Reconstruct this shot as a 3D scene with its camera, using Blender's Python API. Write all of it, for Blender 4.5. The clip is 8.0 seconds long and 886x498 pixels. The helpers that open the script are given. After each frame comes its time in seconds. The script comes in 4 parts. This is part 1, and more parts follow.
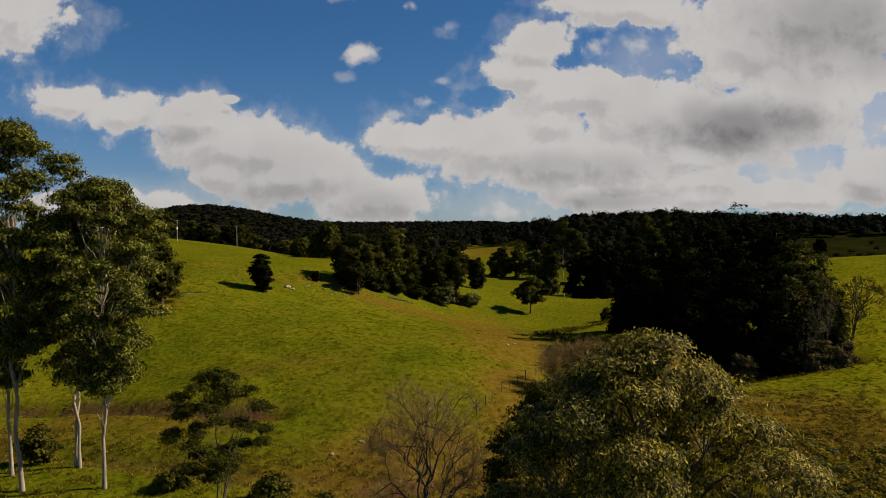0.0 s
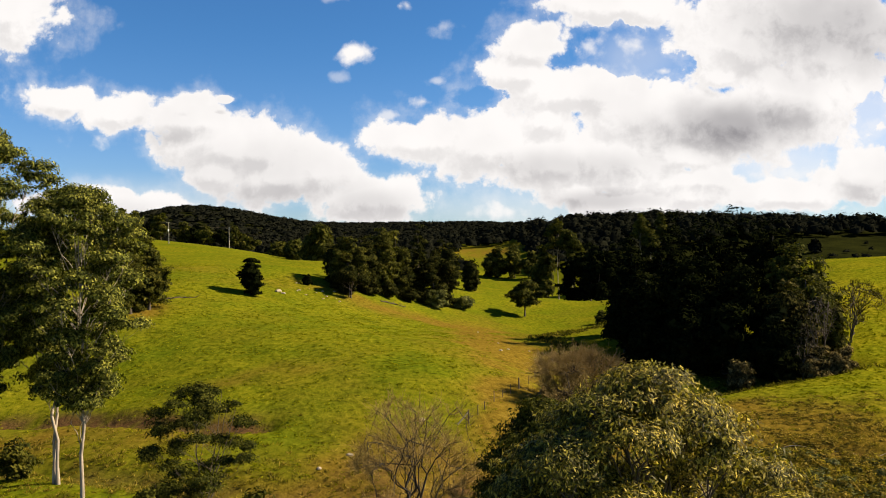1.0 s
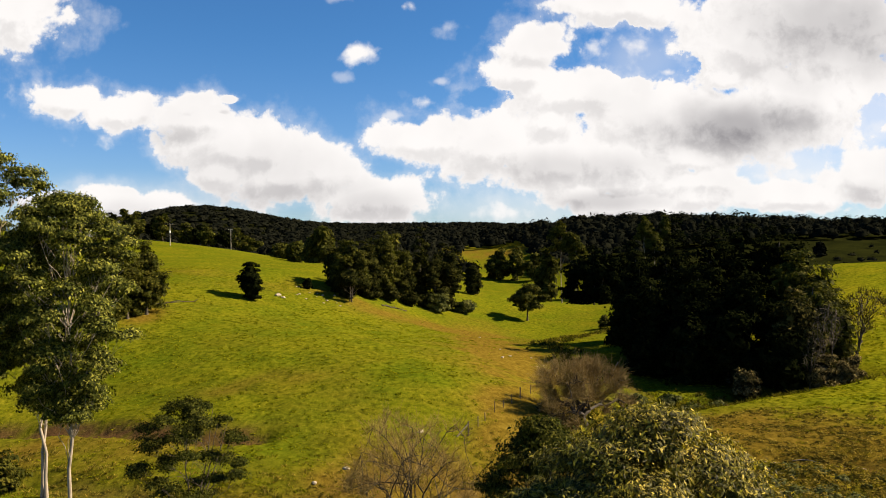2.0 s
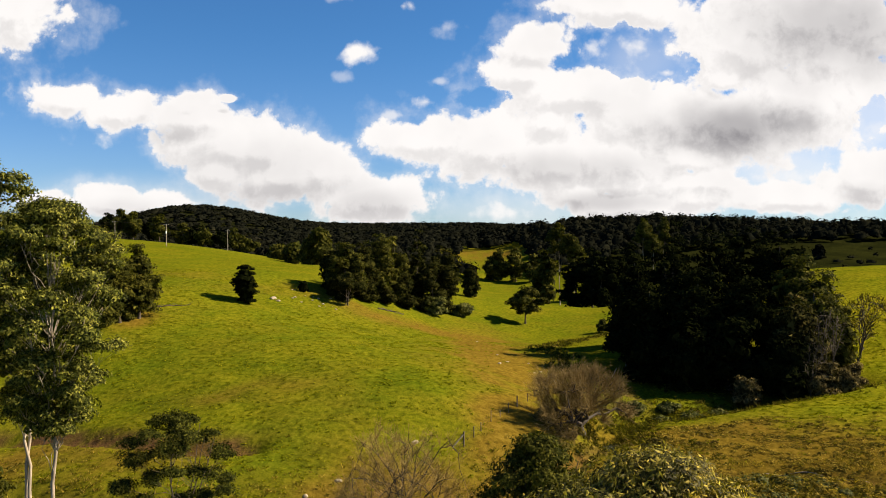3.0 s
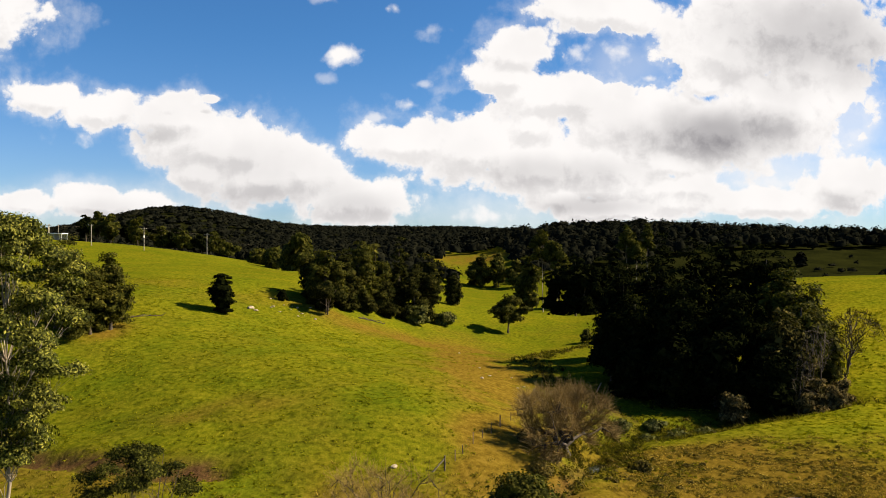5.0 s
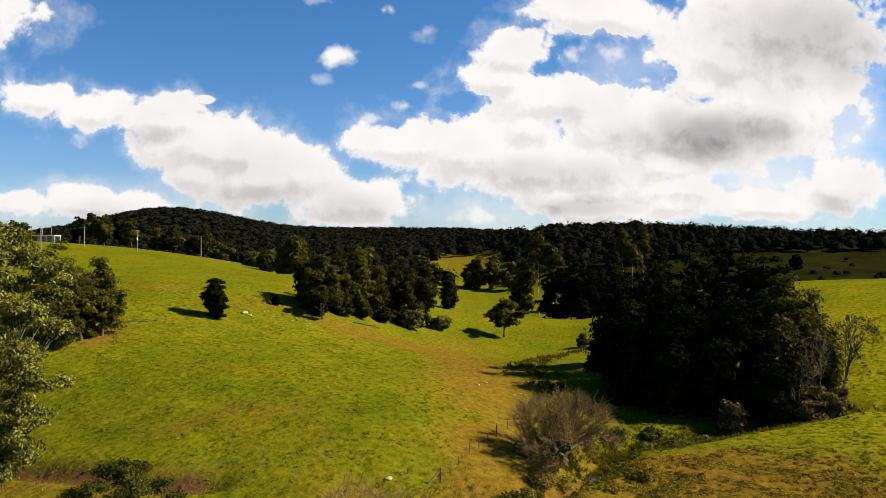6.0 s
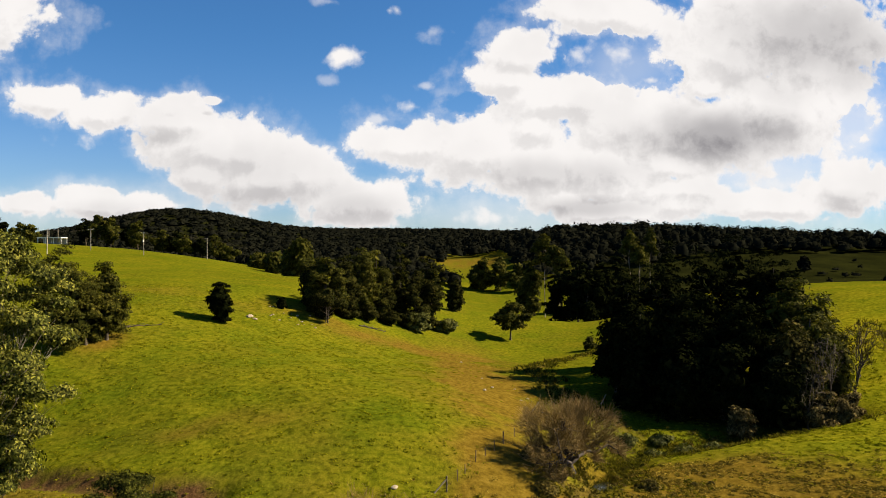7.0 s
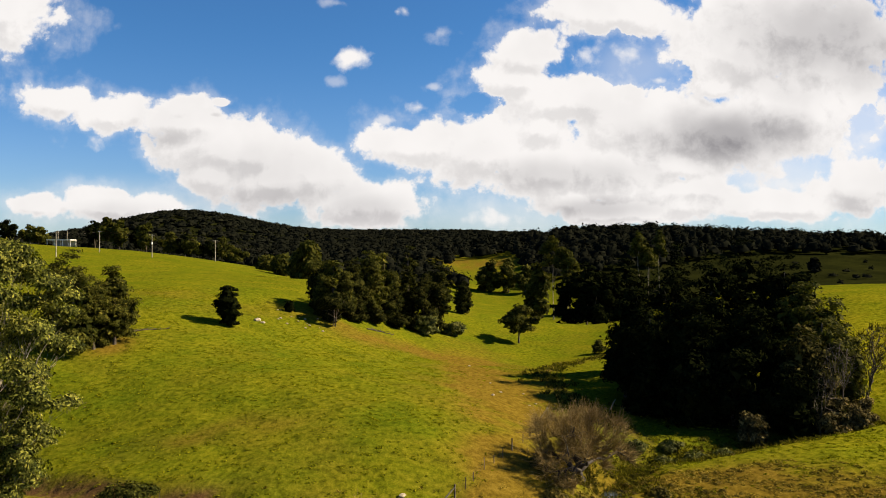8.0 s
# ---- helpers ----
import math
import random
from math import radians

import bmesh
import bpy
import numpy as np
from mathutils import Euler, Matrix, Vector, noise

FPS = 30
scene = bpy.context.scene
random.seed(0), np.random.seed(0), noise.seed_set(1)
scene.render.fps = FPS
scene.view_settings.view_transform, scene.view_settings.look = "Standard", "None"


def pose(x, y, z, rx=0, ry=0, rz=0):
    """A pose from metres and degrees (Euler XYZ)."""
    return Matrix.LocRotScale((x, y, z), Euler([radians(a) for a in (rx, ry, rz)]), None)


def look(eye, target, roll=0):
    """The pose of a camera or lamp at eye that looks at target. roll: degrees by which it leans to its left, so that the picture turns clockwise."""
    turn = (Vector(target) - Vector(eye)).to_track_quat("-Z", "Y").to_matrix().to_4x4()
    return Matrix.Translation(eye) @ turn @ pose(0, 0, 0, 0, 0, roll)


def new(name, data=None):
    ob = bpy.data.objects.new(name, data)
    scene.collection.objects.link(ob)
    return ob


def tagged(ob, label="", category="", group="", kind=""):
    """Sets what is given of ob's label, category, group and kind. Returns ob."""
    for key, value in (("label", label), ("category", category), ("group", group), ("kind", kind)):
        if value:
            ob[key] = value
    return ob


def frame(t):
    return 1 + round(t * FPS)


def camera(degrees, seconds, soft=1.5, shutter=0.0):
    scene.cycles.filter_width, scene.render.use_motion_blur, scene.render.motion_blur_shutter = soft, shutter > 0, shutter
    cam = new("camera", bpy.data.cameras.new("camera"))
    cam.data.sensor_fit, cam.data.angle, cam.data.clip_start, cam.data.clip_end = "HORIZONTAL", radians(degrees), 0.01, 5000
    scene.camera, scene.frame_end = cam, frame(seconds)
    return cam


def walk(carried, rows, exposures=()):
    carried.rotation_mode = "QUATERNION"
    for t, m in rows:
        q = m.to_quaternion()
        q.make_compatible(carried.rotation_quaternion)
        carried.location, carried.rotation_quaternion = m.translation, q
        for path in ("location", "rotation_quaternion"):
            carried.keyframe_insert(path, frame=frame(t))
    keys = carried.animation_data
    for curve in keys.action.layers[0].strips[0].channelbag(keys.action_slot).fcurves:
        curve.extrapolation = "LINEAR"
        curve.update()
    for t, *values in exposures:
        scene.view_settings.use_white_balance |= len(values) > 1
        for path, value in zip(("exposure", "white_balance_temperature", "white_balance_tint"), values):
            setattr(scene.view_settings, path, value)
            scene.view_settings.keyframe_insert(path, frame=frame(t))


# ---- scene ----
# The camera: a drone that climbs and glides forward over the creek.
cam = camera(59.0, 8.0, soft=0.9)
PATH = [
    (0, (0.000, 0.000, 18.539), (-0.000, 99.995, 17.541), -0.52),
    (0.5, (0.278, 1.220, 18.899), (0.996, 101.212, 17.846), -0.63),
    (1, (0.542, 2.463, 19.366), (1.182, 102.456, 18.340), -0.65),
    (1.5, (0.778, 3.604, 19.813), (1.108, 103.599, 18.860), -0.57),
    (3, (1.356, 6.581, 21.052), (1.751, 106.575, 20.079), -0.26),
    (3.5, (1.474, 7.522, 21.434), (2.134, 107.515, 20.448), -0.18),
    (4, (1.530, 8.447, 21.817), (2.757, 108.436, 21.025), -0.02),
    (4.5, (1.552, 9.312, 22.181), (3.494, 109.291, 21.493), 0.08),
    (6, (1.502, 11.678, 23.353), (4.669, 111.627, 22.889), 0.21),
    (6.5, (1.519, 12.263, 23.670), (4.292, 112.224, 23.220), 0.19),
    (7, (1.535, 12.723, 23.959), (3.928, 112.694, 23.571), 0.17),
    (7.5, (1.542, 13.111, 24.240), (3.466, 113.092, 23.898), 0.14),
    (8, (1.545, 13.476, 24.539), (2.925, 113.466, 24.252), 0.13),
]
EXPOSURES = [(t, stops, 7300, 13) for t, stops in ((0, 0.52), (0.1, 0.72), (0.3, 1.12), (0.5, 1.36), (0.7, 1.40), (5.2, 1.40), (6.5, 1.34), (8, 1.32))]
walk(cam, [(t, look(eye, target, roll)) for t, eye, target, roll in PATH], EXPOSURES)

# ---- sun and sky ----
SUN_ELEVATION, SUN_BEARING = radians(36), radians(81)  # bearing clockwise from +y
TO_SUN = Vector((math.cos(SUN_ELEVATION) * math.sin(SUN_BEARING), math.cos(SUN_ELEVATION) * math.cos(SUN_BEARING), math.sin(SUN_ELEVATION)))
sun = new("sun", bpy.data.lights.new("sun", "SUN"))
sun.data.energy, sun.data.angle, sun.data.color = 5.0, radians(0.53), (1.0, 0.88, 0.66)
sun.matrix_world = look(TO_SUN * 300, (0, 0, 0))

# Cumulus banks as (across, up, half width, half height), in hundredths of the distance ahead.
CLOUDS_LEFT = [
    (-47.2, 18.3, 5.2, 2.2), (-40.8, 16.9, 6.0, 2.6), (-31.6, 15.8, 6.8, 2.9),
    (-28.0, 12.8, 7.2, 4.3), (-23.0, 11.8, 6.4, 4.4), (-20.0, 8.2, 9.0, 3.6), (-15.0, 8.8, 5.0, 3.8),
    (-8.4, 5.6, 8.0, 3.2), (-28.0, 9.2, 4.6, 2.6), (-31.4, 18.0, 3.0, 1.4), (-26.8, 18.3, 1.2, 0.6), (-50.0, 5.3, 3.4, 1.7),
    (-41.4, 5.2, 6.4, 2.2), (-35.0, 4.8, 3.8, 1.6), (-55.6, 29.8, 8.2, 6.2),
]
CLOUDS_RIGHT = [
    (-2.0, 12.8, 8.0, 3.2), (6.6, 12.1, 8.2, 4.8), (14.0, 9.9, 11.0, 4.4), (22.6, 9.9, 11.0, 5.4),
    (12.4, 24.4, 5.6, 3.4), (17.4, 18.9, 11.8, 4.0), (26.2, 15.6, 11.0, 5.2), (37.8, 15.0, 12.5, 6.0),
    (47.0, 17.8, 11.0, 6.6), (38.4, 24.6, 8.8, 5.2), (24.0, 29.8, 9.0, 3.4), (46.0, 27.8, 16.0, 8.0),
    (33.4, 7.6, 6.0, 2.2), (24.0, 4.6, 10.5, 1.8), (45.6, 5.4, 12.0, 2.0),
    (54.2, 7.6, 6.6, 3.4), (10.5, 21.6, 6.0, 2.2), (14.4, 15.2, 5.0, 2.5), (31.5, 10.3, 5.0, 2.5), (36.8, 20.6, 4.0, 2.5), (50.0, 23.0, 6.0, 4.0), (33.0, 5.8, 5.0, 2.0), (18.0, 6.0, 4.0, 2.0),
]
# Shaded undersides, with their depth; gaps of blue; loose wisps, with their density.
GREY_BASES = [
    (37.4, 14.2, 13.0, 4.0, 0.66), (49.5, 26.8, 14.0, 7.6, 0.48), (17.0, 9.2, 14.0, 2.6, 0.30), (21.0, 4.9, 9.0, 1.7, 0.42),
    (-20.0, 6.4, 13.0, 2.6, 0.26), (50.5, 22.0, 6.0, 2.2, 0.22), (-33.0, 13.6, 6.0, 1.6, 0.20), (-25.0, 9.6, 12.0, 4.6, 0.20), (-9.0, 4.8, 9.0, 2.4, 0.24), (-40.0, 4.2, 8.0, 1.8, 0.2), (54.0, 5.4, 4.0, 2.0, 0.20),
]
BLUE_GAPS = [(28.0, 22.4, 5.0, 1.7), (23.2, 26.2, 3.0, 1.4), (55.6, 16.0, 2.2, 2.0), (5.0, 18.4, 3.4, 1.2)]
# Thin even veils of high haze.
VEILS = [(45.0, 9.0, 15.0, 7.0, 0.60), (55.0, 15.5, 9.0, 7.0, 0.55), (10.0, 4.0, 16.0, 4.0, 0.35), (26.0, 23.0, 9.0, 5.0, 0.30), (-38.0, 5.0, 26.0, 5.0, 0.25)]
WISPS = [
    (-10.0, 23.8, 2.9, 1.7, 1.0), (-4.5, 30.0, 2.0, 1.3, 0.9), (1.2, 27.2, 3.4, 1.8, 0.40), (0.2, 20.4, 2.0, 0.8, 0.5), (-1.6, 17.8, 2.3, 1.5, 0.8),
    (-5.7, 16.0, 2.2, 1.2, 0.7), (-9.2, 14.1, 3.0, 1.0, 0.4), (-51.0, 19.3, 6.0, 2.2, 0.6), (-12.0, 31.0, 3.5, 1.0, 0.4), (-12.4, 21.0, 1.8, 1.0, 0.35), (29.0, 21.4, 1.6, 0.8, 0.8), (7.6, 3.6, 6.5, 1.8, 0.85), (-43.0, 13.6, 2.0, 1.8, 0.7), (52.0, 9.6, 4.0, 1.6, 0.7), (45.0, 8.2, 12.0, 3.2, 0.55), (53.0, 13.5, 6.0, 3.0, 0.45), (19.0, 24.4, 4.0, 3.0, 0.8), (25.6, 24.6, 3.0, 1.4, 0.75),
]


def build_sky():
    world = bpy.data.worlds.new("sky")
    scene.world = world
    world.use_nodes = True
    tree = world.node_tree
    tree.nodes.clear()

    def put(kind):
        return tree.nodes.new(kind)

    def feed(socket, value):
        if isinstance(value, bpy.types.NodeSocket):
            tree.links.new(value, socket)
        else:
            socket.default_value = value

    def calc(op, a, b=0.0, c=0.0, clamp=False):
        node = put("ShaderNodeMath")
        node.operation, node.use_clamp = op, clamp
        for socket, value in zip(node.inputs, (a, b, c)):
            feed(socket, value)
        return node.outputs[0]

    def vec(op, a, b=(0, 0, 0), c=(0, 0, 0)):
        node = put("ShaderNodeVectorMath")
        node.operation = op
        for socket, value in zip(node.inputs, (a, b, c)):
            feed(socket, value)
        return node.outputs["Value" if op == "LENGTH" else "Vector"]

    def mix(factor, a, b):
        node = put("ShaderNodeMix")
        node.data_type = "RGBA"
        feed(node.inputs[0], factor)
        feed(node.inputs[6], a)
        feed(node.inputs[7], b)
        return node.outputs[2]

    def fbm(vector, scale, detail, rough=0.55):
        node = put("ShaderNodeTexNoise")
        feed(node.inputs["Vector"], vector)
        node.inputs["Scale"].default_value, node.inputs["Detail"].default_value, node.inputs["Roughness"].default_value = scale, detail, rough
        return node.outputs["Fac"]

    def ramp(value, low, high):
        node = put("ShaderNodeMapRange")
        node.interpolation_type = "SMOOTHSTEP"
        feed(node.inputs["Value"], value)
        node.inputs["From Min"].default_value, node.inputs["From Max"].default_value = low, high
        return node.outputs["Result"]

    way = put("ShaderNodeTexCoord").outputs["Generated"]
    parts = put("ShaderNodeSeparateXYZ")
    feed(parts.inputs[0], way)
    ahead = calc("MAXIMUM", calc("ABSOLUTE", parts.outputs["Y"]), 0.15)
    flat = put("ShaderNodeCombineXYZ")
    feed(flat.inputs[0], calc("DIVIDE", parts.outputs["X"], ahead))
    feed(flat.inputs[1], calc("DIVIDE", parts.outputs["Z"], ahead))
    plane = flat.outputs[0]
    def puffs(vector, scale, detail):
        node = put("ShaderNodeTexVoronoi")
        node.voronoi_dimensions, node.feature, node.normalize = "2D", "SMOOTH_F1", True
        feed(node.inputs["Vector"], vector)
        node.inputs["Scale"].default_value, node.inputs["Detail"].default_value = scale, detail
        node.inputs["Roughness"].default_value, node.inputs["Lacunarity"].default_value, node.inputs["Smoothness"].default_value = 0.55, 2.3, 0.35
        return node.outputs["Distance"]

    broad = fbm(plane, 9.0, 3.0, 0.5)
    warp = calc("SUBTRACT", fbm(plane, 15.0, 6.0, 0.52), 0.5)
    fine = calc("SUBTRACT", fbm(plane, 46.0, 4.0, 0.5), 0.5)
    swirl = put("ShaderNodeTexNoise")
    feed(swirl.inputs["Vector"], plane)
    swirl.inputs["Scale"].default_value, swirl.inputs["Detail"].default_value = 16.0, 3.0
    bent_plane = vec("MULTIPLY_ADD", swirl.outputs["Color"], (0.03, 0.03, 0), plane)

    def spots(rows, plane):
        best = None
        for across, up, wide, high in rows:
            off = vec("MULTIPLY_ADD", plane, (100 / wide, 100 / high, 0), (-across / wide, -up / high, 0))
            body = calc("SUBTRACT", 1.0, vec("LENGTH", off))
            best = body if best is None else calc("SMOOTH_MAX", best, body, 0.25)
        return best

    ragged = calc("SUBTRACT", fbm(plane, 24.0, 5.0, 0.62), 0.5)

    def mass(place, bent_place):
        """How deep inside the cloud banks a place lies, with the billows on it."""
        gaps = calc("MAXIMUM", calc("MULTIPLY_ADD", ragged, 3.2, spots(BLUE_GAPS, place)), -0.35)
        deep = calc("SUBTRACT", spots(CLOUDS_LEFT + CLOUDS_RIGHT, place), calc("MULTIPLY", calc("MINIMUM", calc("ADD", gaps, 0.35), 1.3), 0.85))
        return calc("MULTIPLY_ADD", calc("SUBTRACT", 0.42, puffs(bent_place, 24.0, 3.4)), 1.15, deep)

    lift = (0.007, 0.016, 0)
    here = mass(plane, bent_plane)
    above = mass(vec("ADD", plane, lift), vec("ADD", bent_plane, lift))
    body = calc("ADD", here, calc("MULTIPLY_ADD", warp, 1.35, calc("MULTIPLY_ADD", fine, 0.75, 0.02)))
    cover = calc("MAXIMUM", ramp(body, -0.02, 0.30), calc("MULTIPLY", ramp(calc("MULTIPLY_ADD", warp, 1.6, body), -0.5, 0.5), 0.34))
    loose = calc("MULTIPLY_ADD", warp, 3.4, calc("MULTIPLY", fine, 1.6))
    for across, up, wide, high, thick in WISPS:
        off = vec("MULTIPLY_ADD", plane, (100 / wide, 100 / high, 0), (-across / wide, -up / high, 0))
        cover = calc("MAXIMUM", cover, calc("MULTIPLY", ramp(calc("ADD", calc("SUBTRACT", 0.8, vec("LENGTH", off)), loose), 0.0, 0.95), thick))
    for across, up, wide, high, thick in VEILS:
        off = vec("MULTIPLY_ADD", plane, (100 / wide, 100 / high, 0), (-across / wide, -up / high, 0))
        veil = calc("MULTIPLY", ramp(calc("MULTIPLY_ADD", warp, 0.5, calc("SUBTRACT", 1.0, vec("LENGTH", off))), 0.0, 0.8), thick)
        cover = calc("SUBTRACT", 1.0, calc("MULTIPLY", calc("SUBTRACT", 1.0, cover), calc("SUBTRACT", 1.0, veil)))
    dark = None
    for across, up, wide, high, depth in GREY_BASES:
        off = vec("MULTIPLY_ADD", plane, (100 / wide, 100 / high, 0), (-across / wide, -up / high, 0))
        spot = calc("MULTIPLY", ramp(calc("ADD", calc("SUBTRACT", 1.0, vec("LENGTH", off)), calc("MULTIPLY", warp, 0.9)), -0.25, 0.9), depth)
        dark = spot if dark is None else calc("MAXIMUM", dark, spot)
    under = ramp(calc("SUBTRACT", above, here), -0.12, 0.42)
    soft = ramp(broad, 0.42, 0.68)
    thick = ramp(body, 0.0, 0.55)
    grey = calc("MULTIPLY_ADD", soft, 0.10, calc("MULTIPLY", under, 0.24))
    dark = calc("ADD", dark, calc("MULTIPLY", grey, thick), clamp=True)
    white = mix(dark, (0.356, 0.374, 0.400, 1), (0.098, 0.102, 0.118, 1))

    sky = put("ShaderNodeTexSky")
    sky.sky_type, sky.sun_disc, sky.sun_elevation, sky.sun_rotation = "NISHITA", False, SUN_ELEVATION, SUN_BEARING
    sky.air_density, sky.dust_density, sky.ozone_density, sky.altitude = 1.0, 0.1, 2.0, 100
    deeper = put("ShaderNodeMix")
    deeper.data_type, deeper.blend_type = "RGBA", "MULTIPLY"
    feed(deeper.inputs[0], 1.0)
    feed(deeper.inputs[6], sky.outputs["Color"])
    feed(deeper.inputs[7], mix(ramp(parts.outputs["Z"], 0.0, 0.28), (0.47, 0.69, 1.08, 1), (0.255, 0.635, 1.02, 1)))
    tinted = deeper.outputs[2]
    blue = put("ShaderNodeBackground")
    feed(blue.inputs["Color"], tinted)
    blue.inputs["Strength"].default_value = 0.05
    cloud = put("ShaderNodeBackground")
    feed(cloud.inputs["Color"], white)
    cloud.inputs["Strength"].default_value = 1.0
    both = put("ShaderNodeMixShader")
    feed(both.inputs[0], cover)
    feed(both.inputs[1], blue.outputs[0])
    feed(both.inputs[2], cloud.outputs[0])
    feed(put("ShaderNodeOutputWorld").inputs["Surface"], both.outputs[0])


build_sky()

# ---- materials ----
def shader(name):
    m = bpy.data.materials.new(name)
    m.use_nodes = True
    return m, m.node_tree, m.node_tree.nodes["Principled BSDF"]


def link_ramp(tree, value, stops):
    node = tree.nodes.new("ShaderNodeValToRGB")
    node.color_ramp.elements[0].position, node.color_ramp.elements[0].color = stops[0][0], (*stops[0][1], 1)
    node.color_ramp.elements[1].position, node.color_ramp.elements[1].color = stops[-1][0], (*stops[-1][1], 1)
    for at, colour in stops[1:-1]:
        node.color_ramp.elements.new(at).color = (*colour, 1)
    tree.links.new(value, node.inputs["Fac"])
    return node.outputs["Color"]


def noise_node(tree, scale, detail=6, rough=0.6, stretch=None):
    place = tree.nodes.new("ShaderNodeNewGeometry").outputs["Position"]
    if stretch:
        scaled = tree.nodes.new("ShaderNodeVectorMath")
        scaled.operation = "MULTIPLY"
        scaled.inputs[1].default_value = stretch
        tree.links.new(place, scaled.inputs[0])
        place = scaled.outputs[0]
    node = tree.nodes.new("ShaderNodeTexNoise")
    node.inputs["Scale"].default_value, node.inputs["Detail"].default_value, node.inputs["Roughness"].default_value = scale, detail, rough
    tree.links.new(place, node.inputs["Vector"])
    return node.outputs["Fac"]


def blend(tree, factor, a, b, kind="MIX"):
    node = tree.nodes.new("ShaderNodeMix")
    node.data_type, node.blend_type = "RGBA", kind
    for socket, value in ((node.inputs[0], factor), (node.inputs[6], a), (node.inputs[7], b)):
        if isinstance(value, bpy.types.NodeSocket):
            tree.links.new(value, socket)
        else:
            socket.default_value = value
    return node.outputs[2]


def bump(tree, bsdf, height, strength, distance):
    node = tree.nodes.new("ShaderNodeBump")
    node.inputs["Strength"].default_value, node.inputs["Distance"].default_value = strength, distance
    tree.links.new(height, node.inputs["Height"])
    tree.links.new(node.outputs[0], bsdf.inputs["Normal"])


def leaf_material(name, dark, mid, light, through_light=0.25, rough=0.55, gloss=0.3):
    m, tree, bsdf = shader(name)
    geometry = tree.nodes.new("ShaderNodeNewGeometry")
    tone = link_ramp(tree, geometry.outputs["Random Per Island"], [(0.0, dark), (0.55, mid), (1.0, light)])
    patch = link_ramp(tree, noise_node(tree, 0.35, 3), [(0.35, (0.72, 0.76, 0.7)), (0.65, (1.2, 1.12, 1.0))])
    colour = blend(tree, 1.0, tone, patch, "MULTIPLY")
    tree.links.new(colour, bsdf.inputs["Base Color"])
    bsdf.inputs["Roughness"].default_value = rough
    bsdf.inputs["Specular IOR Level"].default_value = gloss
    glow = tree.nodes.new("ShaderNodeBsdfTranslucent")
    tree.links.new(blend(tree, 1.0, colour, (1.1, 1.25, 0.5, 1), "MULTIPLY"), glow.inputs["Color"])
    both = tree.nodes.new("ShaderNodeMixShader")
    both.inputs[0].default_value = through_light
    tree.links.new(bsdf.outputs[0], both.inputs[1])
    tree.links.new(glow.outputs[0], both.inputs[2])
    tree.links.new(both.outputs[0], tree.nodes["Material Output"].inputs["Surface"])
    return m


def rough_material(name, a, b, scale, rough=0.85, relief=0.03, stretch=None):
    m, tree, bsdf = shader(name)
    grain = noise_node(tree, scale, 8, 0.65, stretch)
    stain = noise_node(tree, scale * 0.13, 4, 0.5)
    colour = blend(tree, 1.0, link_ramp(tree, grain, [(0.3, a), (0.7, b)]), link_ramp(tree, stain, [(0.3, (0.75, 0.75, 0.72)), (0.7, (1.1, 1.08, 1.05))]), "MULTIPLY")
    tree.links.new(colour, bsdf.inputs["Base Color"])
    bsdf.inputs["Roughness"].default_value = rough
    bump(tree, bsdf, grain, 0.6, relief)
    return m


